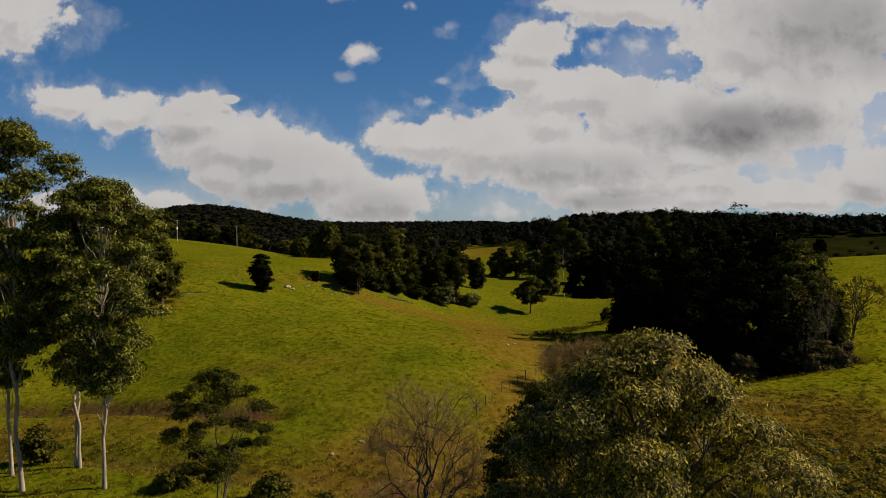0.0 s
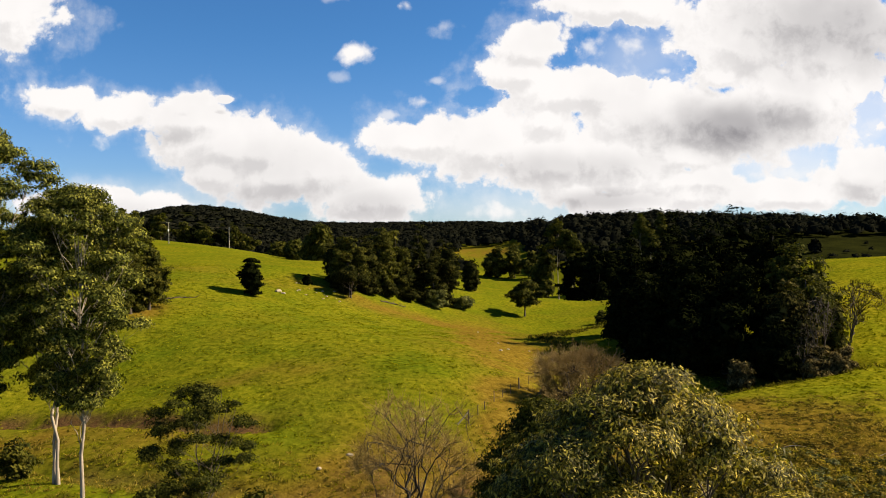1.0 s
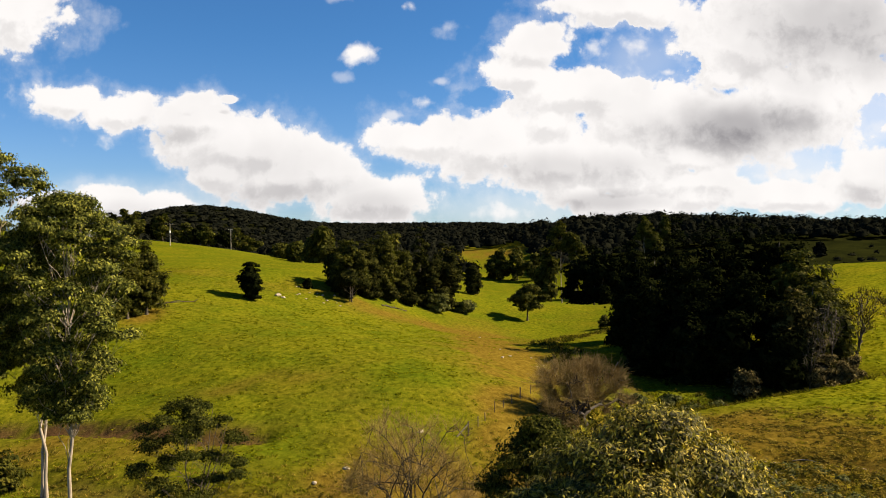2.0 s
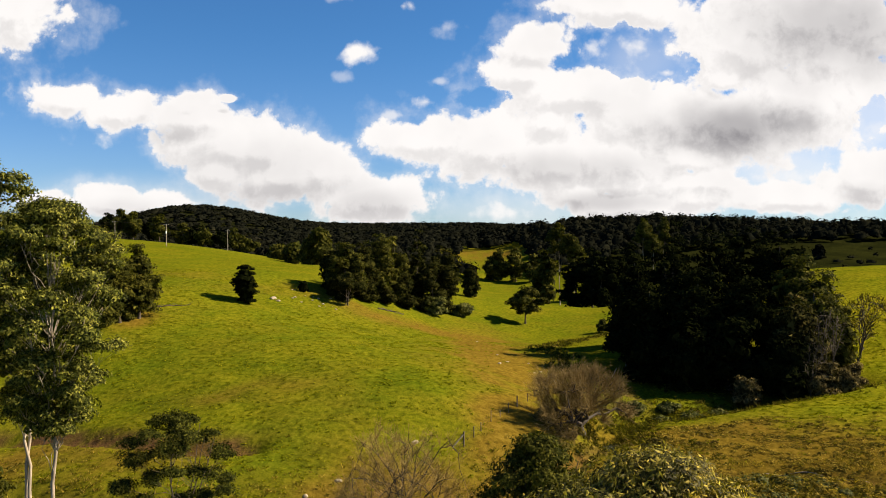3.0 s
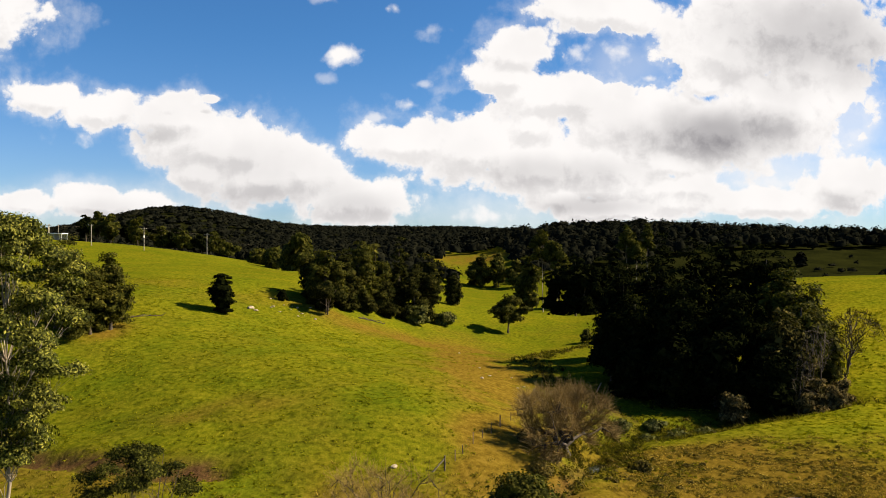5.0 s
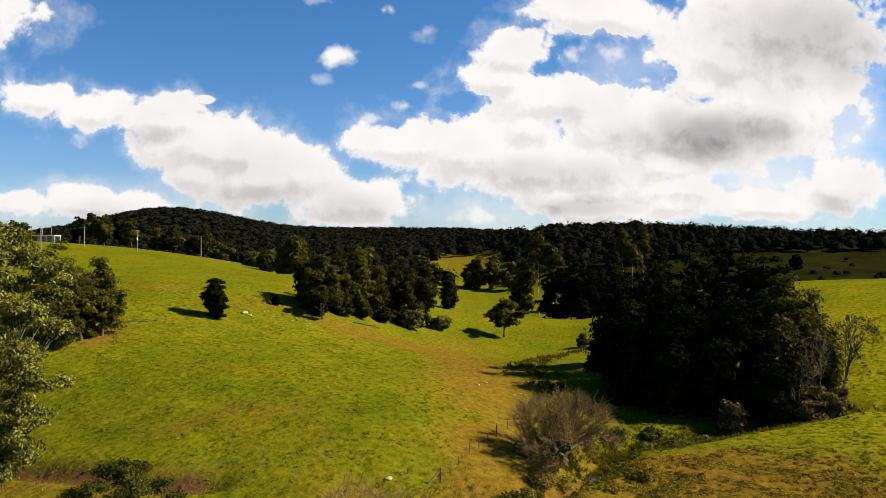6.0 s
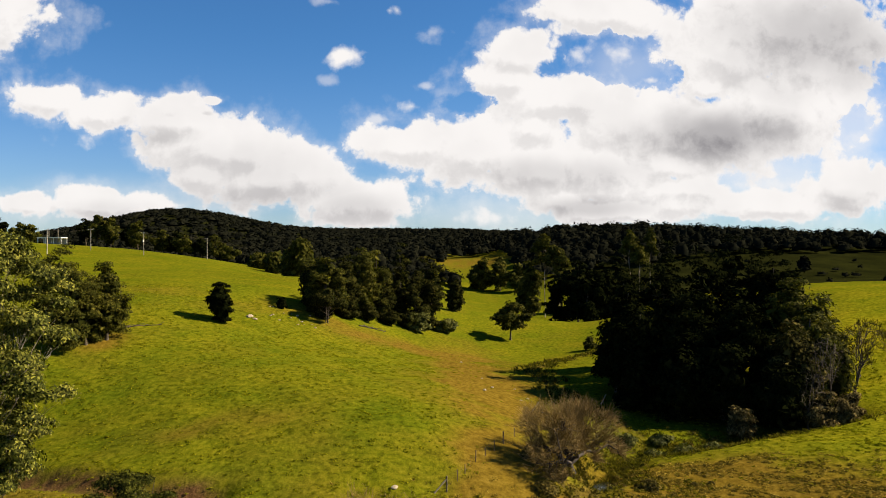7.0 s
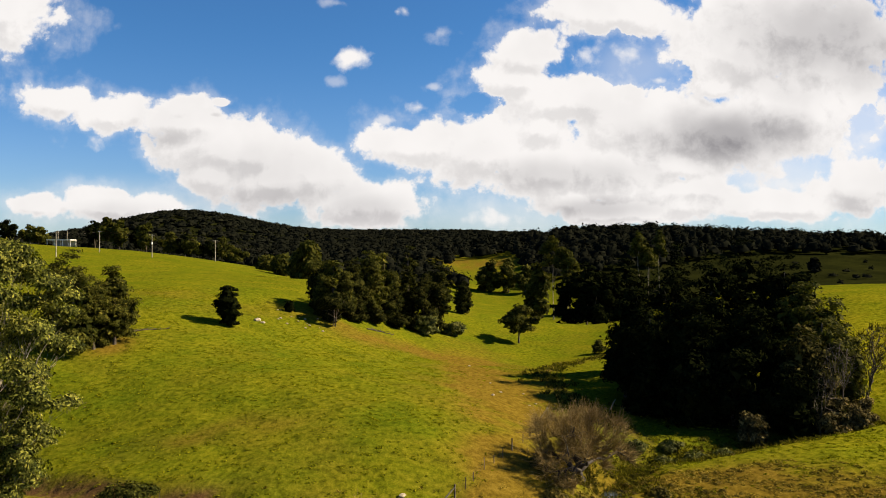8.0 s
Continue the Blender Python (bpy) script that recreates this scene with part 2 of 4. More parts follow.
def ground_material():
    m, tree, bsdf = shader("pasture")
    dry = tree.nodes.new("ShaderNodeAttribute")
    dry.attribute_name = "dry"
    bare = tree.nodes.new("ShaderNodeAttribute")
    bare.attribute_name = "bare"
    sunlit = tree.nodes.new("ShaderNodeAttribute")
    sunlit.attribute_name = "sunlit"
    wood_shade = tree.nodes.new("ShaderNodeAttribute")
    wood_shade.attribute_name = "wood_shade"
    broad = noise_node(tree, 0.07, 5, 0.6)
    tuft = noise_node(tree, 1.1, 6, 0.62, (1.0, 0.8, 1.0))
    grain = noise_node(tree, 5.0, 6, 0.7)
    green = link_ramp(tree, tuft, [(0.30, (0.038, 0.047, 0.0030)), (0.48, (0.080, 0.0905, 0.0050)), (0.70, (0.127, 0.127, 0.0085))])
    green = blend(tree, 1.0, green, link_ramp(tree, broad, [(0.3, (0.72, 0.85, 0.8)), (0.7, (1.2, 1.08, 1.1))]), "MULTIPLY")
    # Sunlight on the knoll is put into the grass colour.
    green = blend(tree, sunlit.outputs["Fac"], green, blend(tree, 1.0, green, (2.0, 1.75, 1.6, 1), "MULTIPLY"))
    straw = link_ramp(tree, tuft, [(0.25, (0.052, 0.035, 0.005)), (0.55, (0.116, 0.079, 0.011)), (0.8, (0.170, 0.118, 0.021))])
    earth = link_ramp(tree, grain, [(0.3, (0.035, 0.019, 0.008)), (0.7, (0.12, 0.066, 0.028))])
    # Dark floor under trees; also carries cloud shade for the right far paddock.
    litter_shade = link_ramp(tree, grain, [(0.3, (0.006, 0.008, 0.0025)), (0.7, (0.016, 0.019, 0.005))])
    litter_shade = blend(tree, 1.0, litter_shade, link_ramp(tree, noise_node(tree, 0.03, 5, 0.65), [(0.35, (0.6, 0.6, 0.6)), (0.65, (1.35, 1.25, 1.1))]), "MULTIPLY")
    colour = blend(tree, dry.outputs["Fac"], green, straw)
    colour = blend(tree, bare.outputs["Fac"], colour, earth)
    colour = blend(tree, wood_shade.outputs["Fac"], colour, litter_shade)
    fine = link_ramp(tree, grain, [(0.28, (0.66, 0.66, 0.66)), (0.72, (1.30, 1.30, 1.30))])
    tree.links.new(blend(tree, 1.0, colour, fine, "MULTIPLY"), bsdf.inputs["Base Color"])
    bsdf.inputs["Roughness"].default_value = 0.9
    bsdf.inputs["Specular IOR Level"].default_value = 0.0
    bump(tree, bsdf, tuft, 0.7, 0.28)
    return m


PASTURE = ground_material()
LEAF_GUM = leaf_material("gum_leaf", (0.015, 0.015, 0.003), (0.092, 0.084, 0.014), (0.48, 0.385, 0.068), 0.24, 0.55, 0.10)
LEAF_TALL = leaf_material("tall_gum_leaf", (0.013, 0.018, 0.004), (0.064, 0.074, 0.014), (0.25, 0.25, 0.052), 0.25, 0.65, 0.04)
# Shade of the unlit crown sides is put into this near-black leaf colour.
LEAF_DARK_SHADE = leaf_material("dark_shade_leaf", (0.0035, 0.005, 0.002), (0.0065, 0.009, 0.003), (0.013, 0.016, 0.005), 0.03, 0.95, 0.0)
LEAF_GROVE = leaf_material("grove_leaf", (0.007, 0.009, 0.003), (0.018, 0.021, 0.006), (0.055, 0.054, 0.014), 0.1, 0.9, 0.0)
# Lighter copy for the sunlit right side of the creek-side stand.
LEAF_STAND_LIT = leaf_material("stand_lit_leaf", (0.007, 0.008, 0.003), (0.026, 0.025, 0.007), (0.095, 0.082, 0.024), 0.1, 0.85, 0.01)
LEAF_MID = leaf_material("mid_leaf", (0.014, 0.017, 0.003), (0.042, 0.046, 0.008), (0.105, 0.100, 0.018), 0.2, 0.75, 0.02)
LEAF_WATTLE = leaf_material("wattle_leaf", (0.010, 0.013, 0.003), (0.026, 0.031, 0.006), (0.085, 0.090, 0.016), 0.16, 0.75, 0.02)
# Far foliage colour holds painted cloud shade and a little blue haze.
LEAF_FAR_SHADE = leaf_material("cloud_shaded_forest_leaf", (0.0062, 0.0074, 0.0056), (0.0080, 0.0092, 0.0068), (0.0115, 0.0125, 0.0085), 0.02, 1.0, 0.0)
TWIG = rough_material("dry_twig", (0.10, 0.065, 0.012), (0.26, 0.172, 0.036), 6.0)
BARK_PALE = rough_material("pale_gum_bark", (0.15, 0.122, 0.095), (0.40, 0.34, 0.275), 3.0, 0.8, 0.02, (1, 1, 0.25))
BARK = rough_material("dark_bark", (0.035, 0.028, 0.020), (0.11, 0.085, 0.06), 5.0, 0.9, 0.04, (1, 1, 0.3))
BARK_DARK = rough_material("dark_twiggy_bark", (0.016, 0.012, 0.009), (0.05, 0.038, 0.028), 6.0, 0.9, 0.03, (1, 1, 0.3))
LEAF_SHRUB = leaf_material("shrub_leaf", (0.03, 0.036, 0.007), (0.065, 0.075, 0.013), (0.12, 0.125, 0.025), 0.15, 0.7, 0.1)
LEAF_GREY = leaf_material("grey_leaf", (0.018, 0.015, 0.006), (0.066, 0.054, 0.022), (0.20, 0.16, 0.070), 0.12, 0.85, 0.01)
ROCK = rough_material("pale_stone", (0.17, 0.14, 0.095), (0.38, 0.32, 0.23), 2.5, 0.85, 0.06)
TIMBER = rough_material("weathered_timber", (0.16, 0.13, 0.10), (0.34, 0.30, 0.25), 6.0, 0.85, 0.01, (1, 1, 0.2))
FENCE_WOOD = rough_material("brown_fence_timber", (0.07, 0.05, 0.03), (0.16, 0.12, 0.08), 6.0, 0.85, 0.01, (1, 1, 0.2))
POLE_WOOD = rough_material("grey_pole_timber", (0.20, 0.18, 0.15), (0.38, 0.35, 0.30), 4.0, 0.85, 0.01, (1, 1, 0.1))
GRASS_BLADE = leaf_material("grass_blade", (0.07, 0.082, 0.004), (0.13, 0.14, 0.006), (0.20, 0.185, 0.012), 0.4, 0.9, 0.0)
RANK_BLADE = leaf_material("rank_grass_blade", (0.048, 0.041, 0.008), (0.135, 0.106, 0.020), (0.31, 0.23, 0.052), 0.42, 0.9, 0.0)
WEED_BLADE = leaf_material("creek_weed_blade", (0.025, 0.026, 0.005), (0.066, 0.062, 0.010), (0.15, 0.125, 0.022), 0.35, 0.9, 0.0)


# ---- mesh tools ----
rng = np.random.default_rng(7)


def mesh_from(name, verts, faces, material, smooth=False):
    """A mesh out of an array of points and an array of equal-sided faces."""
    me = bpy.data.meshes.new(name)
    verts, faces = np.asarray(verts, np.float32), np.asarray(faces, np.int32)
    me.vertices.add(len(verts))
    me.vertices.foreach_set("co", verts.ravel())
    sides = faces.shape[1]
    me.loops.add(faces.size)
    me.loops.foreach_set("vertex_index", faces.ravel())
    me.polygons.add(len(faces))
    me.polygons.foreach_set("loop_start", np.arange(0, faces.size, sides, dtype=np.int32))
    me.polygons.foreach_set("use_smooth", np.full(len(faces), smooth, dtype=bool))
    me.update(calc_edges=True)
    me.materials.append(material)
    return me


def piece(name, mesh, parent=None, label=""):
    ob = new(name, mesh)
    ob.parent = parent
    return tagged(ob, label)


def thing(name, x, y, z, label, category, group="", kind=""):
    ob = new(name)
    ob.location = (x, y, z)
    return tagged(ob, label, category, group, kind)


def tube(points, radii, sides=6):
    """Rings round a line of points, closed at the end by a small tip."""
    pts, radii = np.asarray(points, float), np.asarray(radii, float)
    ways = np.gradient(pts, axis=0)
    ways /= np.linalg.norm(ways, axis=1, keepdims=True) + 1e-9
    side = np.cross(ways, (0.31, 0.95, 0.05))
    side /= np.linalg.norm(side, axis=1, keepdims=True) + 1e-9
    up = np.cross(side, ways)
    a = np.linspace(0, 2 * np.pi, sides, endpoint=False)
    ring = side[:, None] * np.cos(a)[None, :, None] + up[:, None] * np.sin(a)[None, :, None]
    verts = (pts[:, None] + ring * radii[:, None, None]).reshape(-1, 3)
    i, j = np.meshgrid(np.arange(len(pts) - 1), np.arange(sides), indexing="ij")
    k = (j + 1) % sides
    faces = np.stack([i * sides + j, i * sides + k, (i + 1) * sides + k, (i + 1) * sides + j], -1).reshape(-1, 4)
    return verts, faces


def joined(pieces):
    verts, faces, n = [], [], 0
    for v, f in pieces:
        verts.append(v)
        faces.append(f + n)
        n += len(v)
    return np.concatenate(verts), np.concatenate(faces)


def bent(a, b, steps=6, sag=0.0, wander=0.1):
    """A crooked line from a to b."""
    a, b = np.asarray(a, float), np.asarray(b, float)
    s = np.linspace(0, 1, steps)[:, None]
    far = np.linalg.norm(b - a)
    line = a + (b - a) * s
    line += rng.normal(0, wander * far / steps, line.shape) * np.sin(np.pi * s)
    line[:, 2] += (sag * far * np.sin(np.pi * s))[:, 0]
    return line


def leaves(centres, size, droop=0.25, long=1.8, far=False, facing=None):
    """Folded lozenges, one leaf or spray each, that lie roughly along the skin of their tuft."""
    n = len(centres)
    if facing is None:
        facing = rng.normal(size=(n, 3))
    lift = facing + rng.normal(0, 0.34, (n, 3))
    lift /= np.linalg.norm(lift, axis=1, keepdims=True) + 1e-9
    along = rng.normal(size=(n, 3))
    along[:, 2] -= droop * 2
    along -= lift * np.sum(along * lift, axis=1, keepdims=True)
    along /= np.linalg.norm(along, axis=1, keepdims=True) + 1e-9
    across = np.cross(along, lift)
    s = size * rng.uniform(0.55, 1.35, (n, 1))
    c = np.asarray(centres)
    if far:  # three-cornered sprays where nobody could tell
        verts = np.stack([c - along * s * long * 0.5 - across * s * 0.5, c - along * s * long * 0.4 + across * s * 0.5, c + along * s * long * 0.5], 1).reshape(-1, 3)
        return verts, np.arange(n * 3).reshape(-1, 3)
    wide = 0.5 if long < 2.2 else 0.36
    verts = np.stack([c - along * s * long * 0.5, c + across * s * wide - lift * s * 0.12, c + along * s * long * 0.5 - lift * s * 0.1, c - across * s * wide - lift * s * 0.12], 1).reshape(-1, 3)
    return verts, np.arange(n * 4).reshape(-1, 4)


def clump_centres(count, radius, height, base, lopsided=0.18, hollow=0.5, lobes=7, lobe=0.42, skirt=False, full=0.0):
    """Places for foliage clumps: on the skins of several billows that fill the crown's outline unevenly."""
    half = (height - base) / 2
    k = np.arange(lobes) + 0.5
    lift, turn = 1 - 2 * k / lobes, 2.39996 * k + rng.uniform(0, 6)
    d = np.stack([np.sqrt(1 - lift**2) * np.cos(turn), np.sqrt(1 - lift**2) * np.sin(turn), lift], -1) + rng.normal(0, 0.22, (lobes, 3))
    d /= np.linalg.norm(d, axis=1, keepdims=True)
    if not skirt:
        d[:, 2] = np.abs(d[:, 2]) * 1.25 - 0.35
    elif base < 0:
        d[:, :2] /= np.linalg.norm(d[:, :2], axis=1, keepdims=True) ** 0.6
    if full < 0:  # crowns that taper to the top
        d[:, :2] *= 1 + full * np.clip(d[:, 2:], 0, 1)
    elif full:  # broad-topped crowns that narrow downwards
        d[:, :2] /= np.linalg.norm(d[:, :2], axis=1, keepdims=True) ** full
        d[:, :2] *= np.clip(1 + 0.4 * d[:, 2:], 0.55, 1.0)
    size = lobe * rng.uniform(0.75, 1.25, lobes)
    reach = (1 - size * 0.9) * rng.uniform(1 - lopsided, 1 + lopsided * 0.4, lobes)
    heart = d * reach[:, None]
    heart[0], size[0] = (0, 0, 1 - size[0]), max(size[0], lobe)
    pick = rng.integers(lobes, size=count)
    e = rng.normal(size=(count, 3))
    e /= np.linalg.norm(e, axis=1, keepdims=True)
    e[:, 2] += 0.25
    r = hollow + (1 - hollow) * rng.random(count) ** 0.5
    out = (heart[pick] + e * (size[pick] * r)[:, None]) * (radius, radius, half)
    out[:, 2] += base + half
    inner = (heart[pick] * 0.9 + e * (size[pick] * 0.45)[:, None]) * (radius, radius, half) + (0, 0, base + half)
    keep, keep_inner = out[:, 2] > max(base * 0.85, 0.2), inner[:, 2] > max(base * 0.85, 0.3)
    return out[keep], e[keep], inner[keep_inner], e[keep_inner]


def foliage(centres, outward, clump, per, size, droop=0.25, flat=0.7, far=False, long=1.8):
    """Rounded tufts of leaves round the centres, turned outwards."""
    n = len(centres) * per
    off = rng.normal(size=(n, 3))
    off /= np.linalg.norm(off, axis=1, keepdims=True)
    off[:, 2] = np.where(off[:, 2] < -0.3, -off[:, 2] * 0.6, off[:, 2])
    reach = np.repeat(clump * rng.uniform(0.6, 1.3, len(centres)), per) * (0.45 + 0.65 * rng.random(n) ** 0.6)
    places = np.repeat(centres, per, 0) + off * reach[:, None] * (1, 1, flat)
    facing = 0.8 * off + 0.75 * np.repeat(outward, per, 0) + (0, 0, 0.25)
    facing /= np.linalg.norm(facing, axis=1, keepdims=True) + 1e-9
    return leaves(places, size, droop, long, far, facing)


def blades(places, tall, wide, each, lean=0.55, broad=0.0):
    """Tufts of upright pointed blades, several at each place."""
    n = len(places)
    h = tall * rng.uniform(0.5, 1.3, n)
    foot = np.repeat(places, each, 0) + rng.normal(0, wide * 0.4, (n * each, 3)) * (1, 1, 0)
    up = np.repeat(h, each)[:, None] * (rng.normal(0, lean, (n * each, 3)) * (1, 1, 0.2) + (0, 0, 1))
    side = rng.normal(size=(n * each, 3)) * (1, 1, 0.1)
    side /= np.linalg.norm(side, axis=1, keepdims=True)
    side *= broad or wide * 0.22
    verts = np.stack([foot - up * 0.1, foot + side + up * 0.4, foot + up, foot - side + up * 0.4], 1).reshape(-1, 3)
    return verts, np.arange(n * each * 4).reshape(-1, 4)


LEAF_BROWN = leaf_material("brown_scrub_leaf", (0.030, 0.026, 0.007), (0.085, 0.068, 0.016), (0.19, 0.145, 0.038), 0.28, 0.8, 0.04)

# ---- ground ----
# The lie of the land: heights where lines across the valley (rows, by y) cross lines along it (columns, by x).
ACROSS = np.array([-260, -120, -65, -30, 0, 30, 65, 120, 260], float)
ALONG = np.array([0, 60, 90, 115, 145, 185, 235, 310, 430, 560, 720], float)
LAND = np.array([
    (-2.0, -4.0, -4.9, -3.5, -3.5, -3.5, -4.7, -4.7, -3.0),
    (0.7, -5.8, -6.6, -7.4, -8.4, -7.5, -7.4, -6.0, -1.2),
    (8.4, -1.7, -6.1, -4.2, -4.4, -7.0, -6.2, -4.4, 4.2),
    (14.2, 5.1, -4.1, -1.1, -0.3, -6.3, -3.3, -1.5, 8.3),
    (19.8, 12.0, 3.7, 3.2, 0.3, -5.1, -4.4, 3.1, 12.6),
    (22.6, 13.3, 11.0, 4.2, -1.3, -4.3, -1.4, 9.2, 14.0),
    (25.5, 15.0, 14.3, 9.0, -2.0, -7.4, -3.1, 12.2, 14.1),
    (27.6, 16.9, 12.6, 10.2, 3.8, -1.9, -4.6, 7.3, 13.6),
    (29.5, 18.0, 7.8, 0.5, -5.9, -10.4, -10.7, -1.4, 6.0),
    (20.1, 6.3, 3.4, -1.3, -6.3, -10.8, -12.4, -3.5, 11.0),
    (13.9, 3.9, 5.9, 7.7, 7.6, 4.0, 4.8, 17.8, 27.7),
])
# Forested ranges behind, and the dip past the near rise: centre, reach across and along, height.
RANGES = [
    (-520, 1650, 185, 330, 54.0), (-1300, 1750, 900, 420, 38.0), (0, 1750, 620, 420, 46.0), (1300, 1700, 900, 500, 30.0),
    (160, 930, 260, 150, 18.0), (560, 930, 330, 230, 0.5), (250, 1000, 120, 120, 8.0), (64, 362, 34, 34, -5.0), (640, 960, 270, 300, -8.0),
]
CREEK = np.array([(-90, 92), (-58, 92), (-40, 87), (-22, 82), (-4, 80), (10, 90), (19, 103), (25, 116)], float)
GULLY = np.array([(25, 116), (31, 128), (44, 133), (58, 138), (72, 142)], float)
UPSTREAM = np.array([(36, 134), (32, 150), (27, 170), (26, 190), (34, 215), (50, 235)], float)
BACKWATER = np.array([(28, 97), (36, 100.5), (43, 99.6), (51.5, 95.3), (64, 93), (110, 94)], float)
SCARP = np.array([(-66, 114), (-54, 111.5), (-46.4, 109.7), (-36.6, 104.5), (-28.4, 101.5), (-22, 101)], float)


def from_line(x, y, line):
    """How far the points lie from a bent line."""
    best = np.full(np.shape(x), 1e9)
    for (ax, ay), (bx, by) in zip(line[:-1], line[1:]):
        dx, dy = bx - ax, by - ay
        s = np.clip(((x - ax) * dx + (y - ay) * dy) / (dx * dx + dy * dy), 0, 1)
        best = np.minimum(best, np.hypot(x - ax - s * dx, y - ay - s * dy))
    return best


def bell(x, y, cx, cy, rx, ry):
    return np.exp(-(((x - cx) / rx) ** 2) - ((y - cy) / ry) ** 2)


def blend_weights(knots, v):
    """How much each knot counts for each value, along a smooth curve through the knots."""
    v = np.clip(v, knots[0], knots[-1])
    n = len(knots)
    i = np.clip(np.searchsorted(knots, v, "right") - 1, 0, n - 2)
    slope = np.zeros((n, n))
    for k in range(n):
        a, b = max(k - 1, 0), min(k + 1, n - 1)
        slope[k, b] += 1 / (knots[b] - knots[a])
        slope[k, a] -= 1 / (knots[b] - knots[a])
    h = (knots[i + 1] - knots[i])[:, None]
    s = (v[:, None] - knots[i][:, None]) / h
    unit = np.eye(n)
    return (2 * s**3 - 3 * s**2 + 1) * unit[i] + (s**3 - 2 * s**2 + s) * h * slope[i] + (3 * s**2 - 2 * s**3) * unit[i + 1] + (s**3 - s**2) * h * slope[i + 1]


def smooth_land(x, y):
    return np.einsum("nj,ji,ni->n", blend_weights(ALONG, y), LAND, blend_weights(ACROSS, x), optimize=True)


def height(x, y):
    x, y = np.asarray(x, float), np.asarray(y, float)
    fall = np.clip((y - 720) / 500, 0, 1)
    z = smooth_land(x.ravel(), y.ravel()).reshape(x.shape) * (1 - fall * fall * (3 - 2 * fall))
    for cx, cy, rx, ry, h in RANGES:
        z = z + h * bell(x, y, cx, cy, rx, ry)
    z = z - 1.2 * np.exp(-((from_line(x, y, CREEK) / 2.6) ** 2)) - 1.9 * np.exp(-((from_line(x, y, GULLY) / 3.6) ** 2))
    z = z - 1.5 * np.exp(-((from_line(x, y, SCARP + (0.6, -2.2)) / 2.0) ** 2)) - 1.1 * np.exp(-((from_line(x, y, BACKWATER + (0, -1.2)) / 1.5) ** 2))
    z = z + 0.16 * np.sin(x * 0.55 + 1.3 * np.sin(y * 0.21)) * np.sin(y * 0.47 + 0.9 * np.sin(x * 0.27))
    z = z + 0.5 * np.sin(x * 0.061 + 1.7) * np.sin(y * 0.053 + 0.4)
    return z


def ground_at(x, y):
    return float(height(np.array([x]), np.array([y]))[0])


def lumpy(x, y):
    """Smooth uneven values between about -1 and 1."""
    return (np.sin(x * 0.19 + 2.1 * np.sin(y * 0.083)) * np.sin(y * 0.17 + 1.7 * np.sin(x * 0.071)) + 0.6 * np.sin(x * 0.47 + y * 0.31 + 2 * np.sin(y * 0.23)) * np.sin(y * 0.53 - x * 0.2)) / 1.3


def dryness(x, y):
    """Where the grass is bleached: the side of the gully, the creek flats and the stony rise."""
    n = lumpy(x, y)
    slope = 1.1 * bell(x, y, 14, 180, 11, 46) + 0.9 * bell(x, y, 18, 135, 8, 26) + 0.8 * bell(x, y, -8, 212, 22, 8)
    flats = 1.1 * bell(x, y, 48, 95, 40, 11) + 0.9 * bell(x, y, 40, 112, 12, 8) + 0.7 * bell(x, y, 37, 108, 8, 12) + 0.9 * bell(x, y, 12, 102, 7, 16) + 0.6 * bell(x, y, 34, 116, 14, 5)
    near = 1.2 * bell(x, y, -5, 83, 14, 9) + 0.7 * bell(x, y, -48, 98, 22, 7) + 0.5 * bell(x, y, -26, 118, 12, 6)
    far = 0.8 * bell(x, y, 50, 760, 60, 60) + 0.25 * bell(x, y, -44, 205, 30, 10) + 1.2 * bell(x, y, -59, 160.4, 4, 5)
    return np.clip((slope + flats + near + far) * (1.15 + 0.7 * n) + 0.16 * n, 0, 1)


def bareness(x, y):
    n = lumpy(x * 2.3, y * 2.3)
    scarp = 1.4 * np.exp(-((from_line(x, y, SCARP + (0.3, -1.0)) / 1.7) ** 2)) + 0.6 * np.exp(-((from_line(x, y, CREEK) / 1.8) ** 2)) + 0.7 * np.exp(-((from_line(x, y, UPSTREAM) / 1.6) ** 2)) + 0.8 * np.exp(-((from_line(x, y, BACKWATER + (0, -1.4)) / 1.0) ** 2))
    return np.clip(scarp * np.clip(0.7 + 0.9 * n, 0, 1) + 0.75 * bell(x, y, -3, 82, 9, 7) * (0.5 + n), 0, 1)


def wood_and_shade(x, y):
    """Fallen leaves under closed forest on the ranges and in the big stand, plus cloud shade painted on the right far
    paddock.
    """
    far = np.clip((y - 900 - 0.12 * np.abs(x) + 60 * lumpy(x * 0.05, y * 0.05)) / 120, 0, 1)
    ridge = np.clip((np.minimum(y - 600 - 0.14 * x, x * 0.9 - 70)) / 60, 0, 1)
    # Cloud shade painted over the right far paddock.
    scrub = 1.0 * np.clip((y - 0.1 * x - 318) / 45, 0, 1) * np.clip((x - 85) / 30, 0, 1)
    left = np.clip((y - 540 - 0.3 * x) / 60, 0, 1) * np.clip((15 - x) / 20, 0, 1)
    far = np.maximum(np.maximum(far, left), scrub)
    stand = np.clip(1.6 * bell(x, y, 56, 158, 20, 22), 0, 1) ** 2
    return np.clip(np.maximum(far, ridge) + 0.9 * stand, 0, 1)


def sunlit_knoll(x, y):
    """Where sunlight is painted into the grass, brighter and yellower: the knoll past the creek."""
    return np.clip(1.1 * bell(x, y, 100, 150, 42, 70) * (1 + 0.3 * lumpy(x, y)), 0, 1)


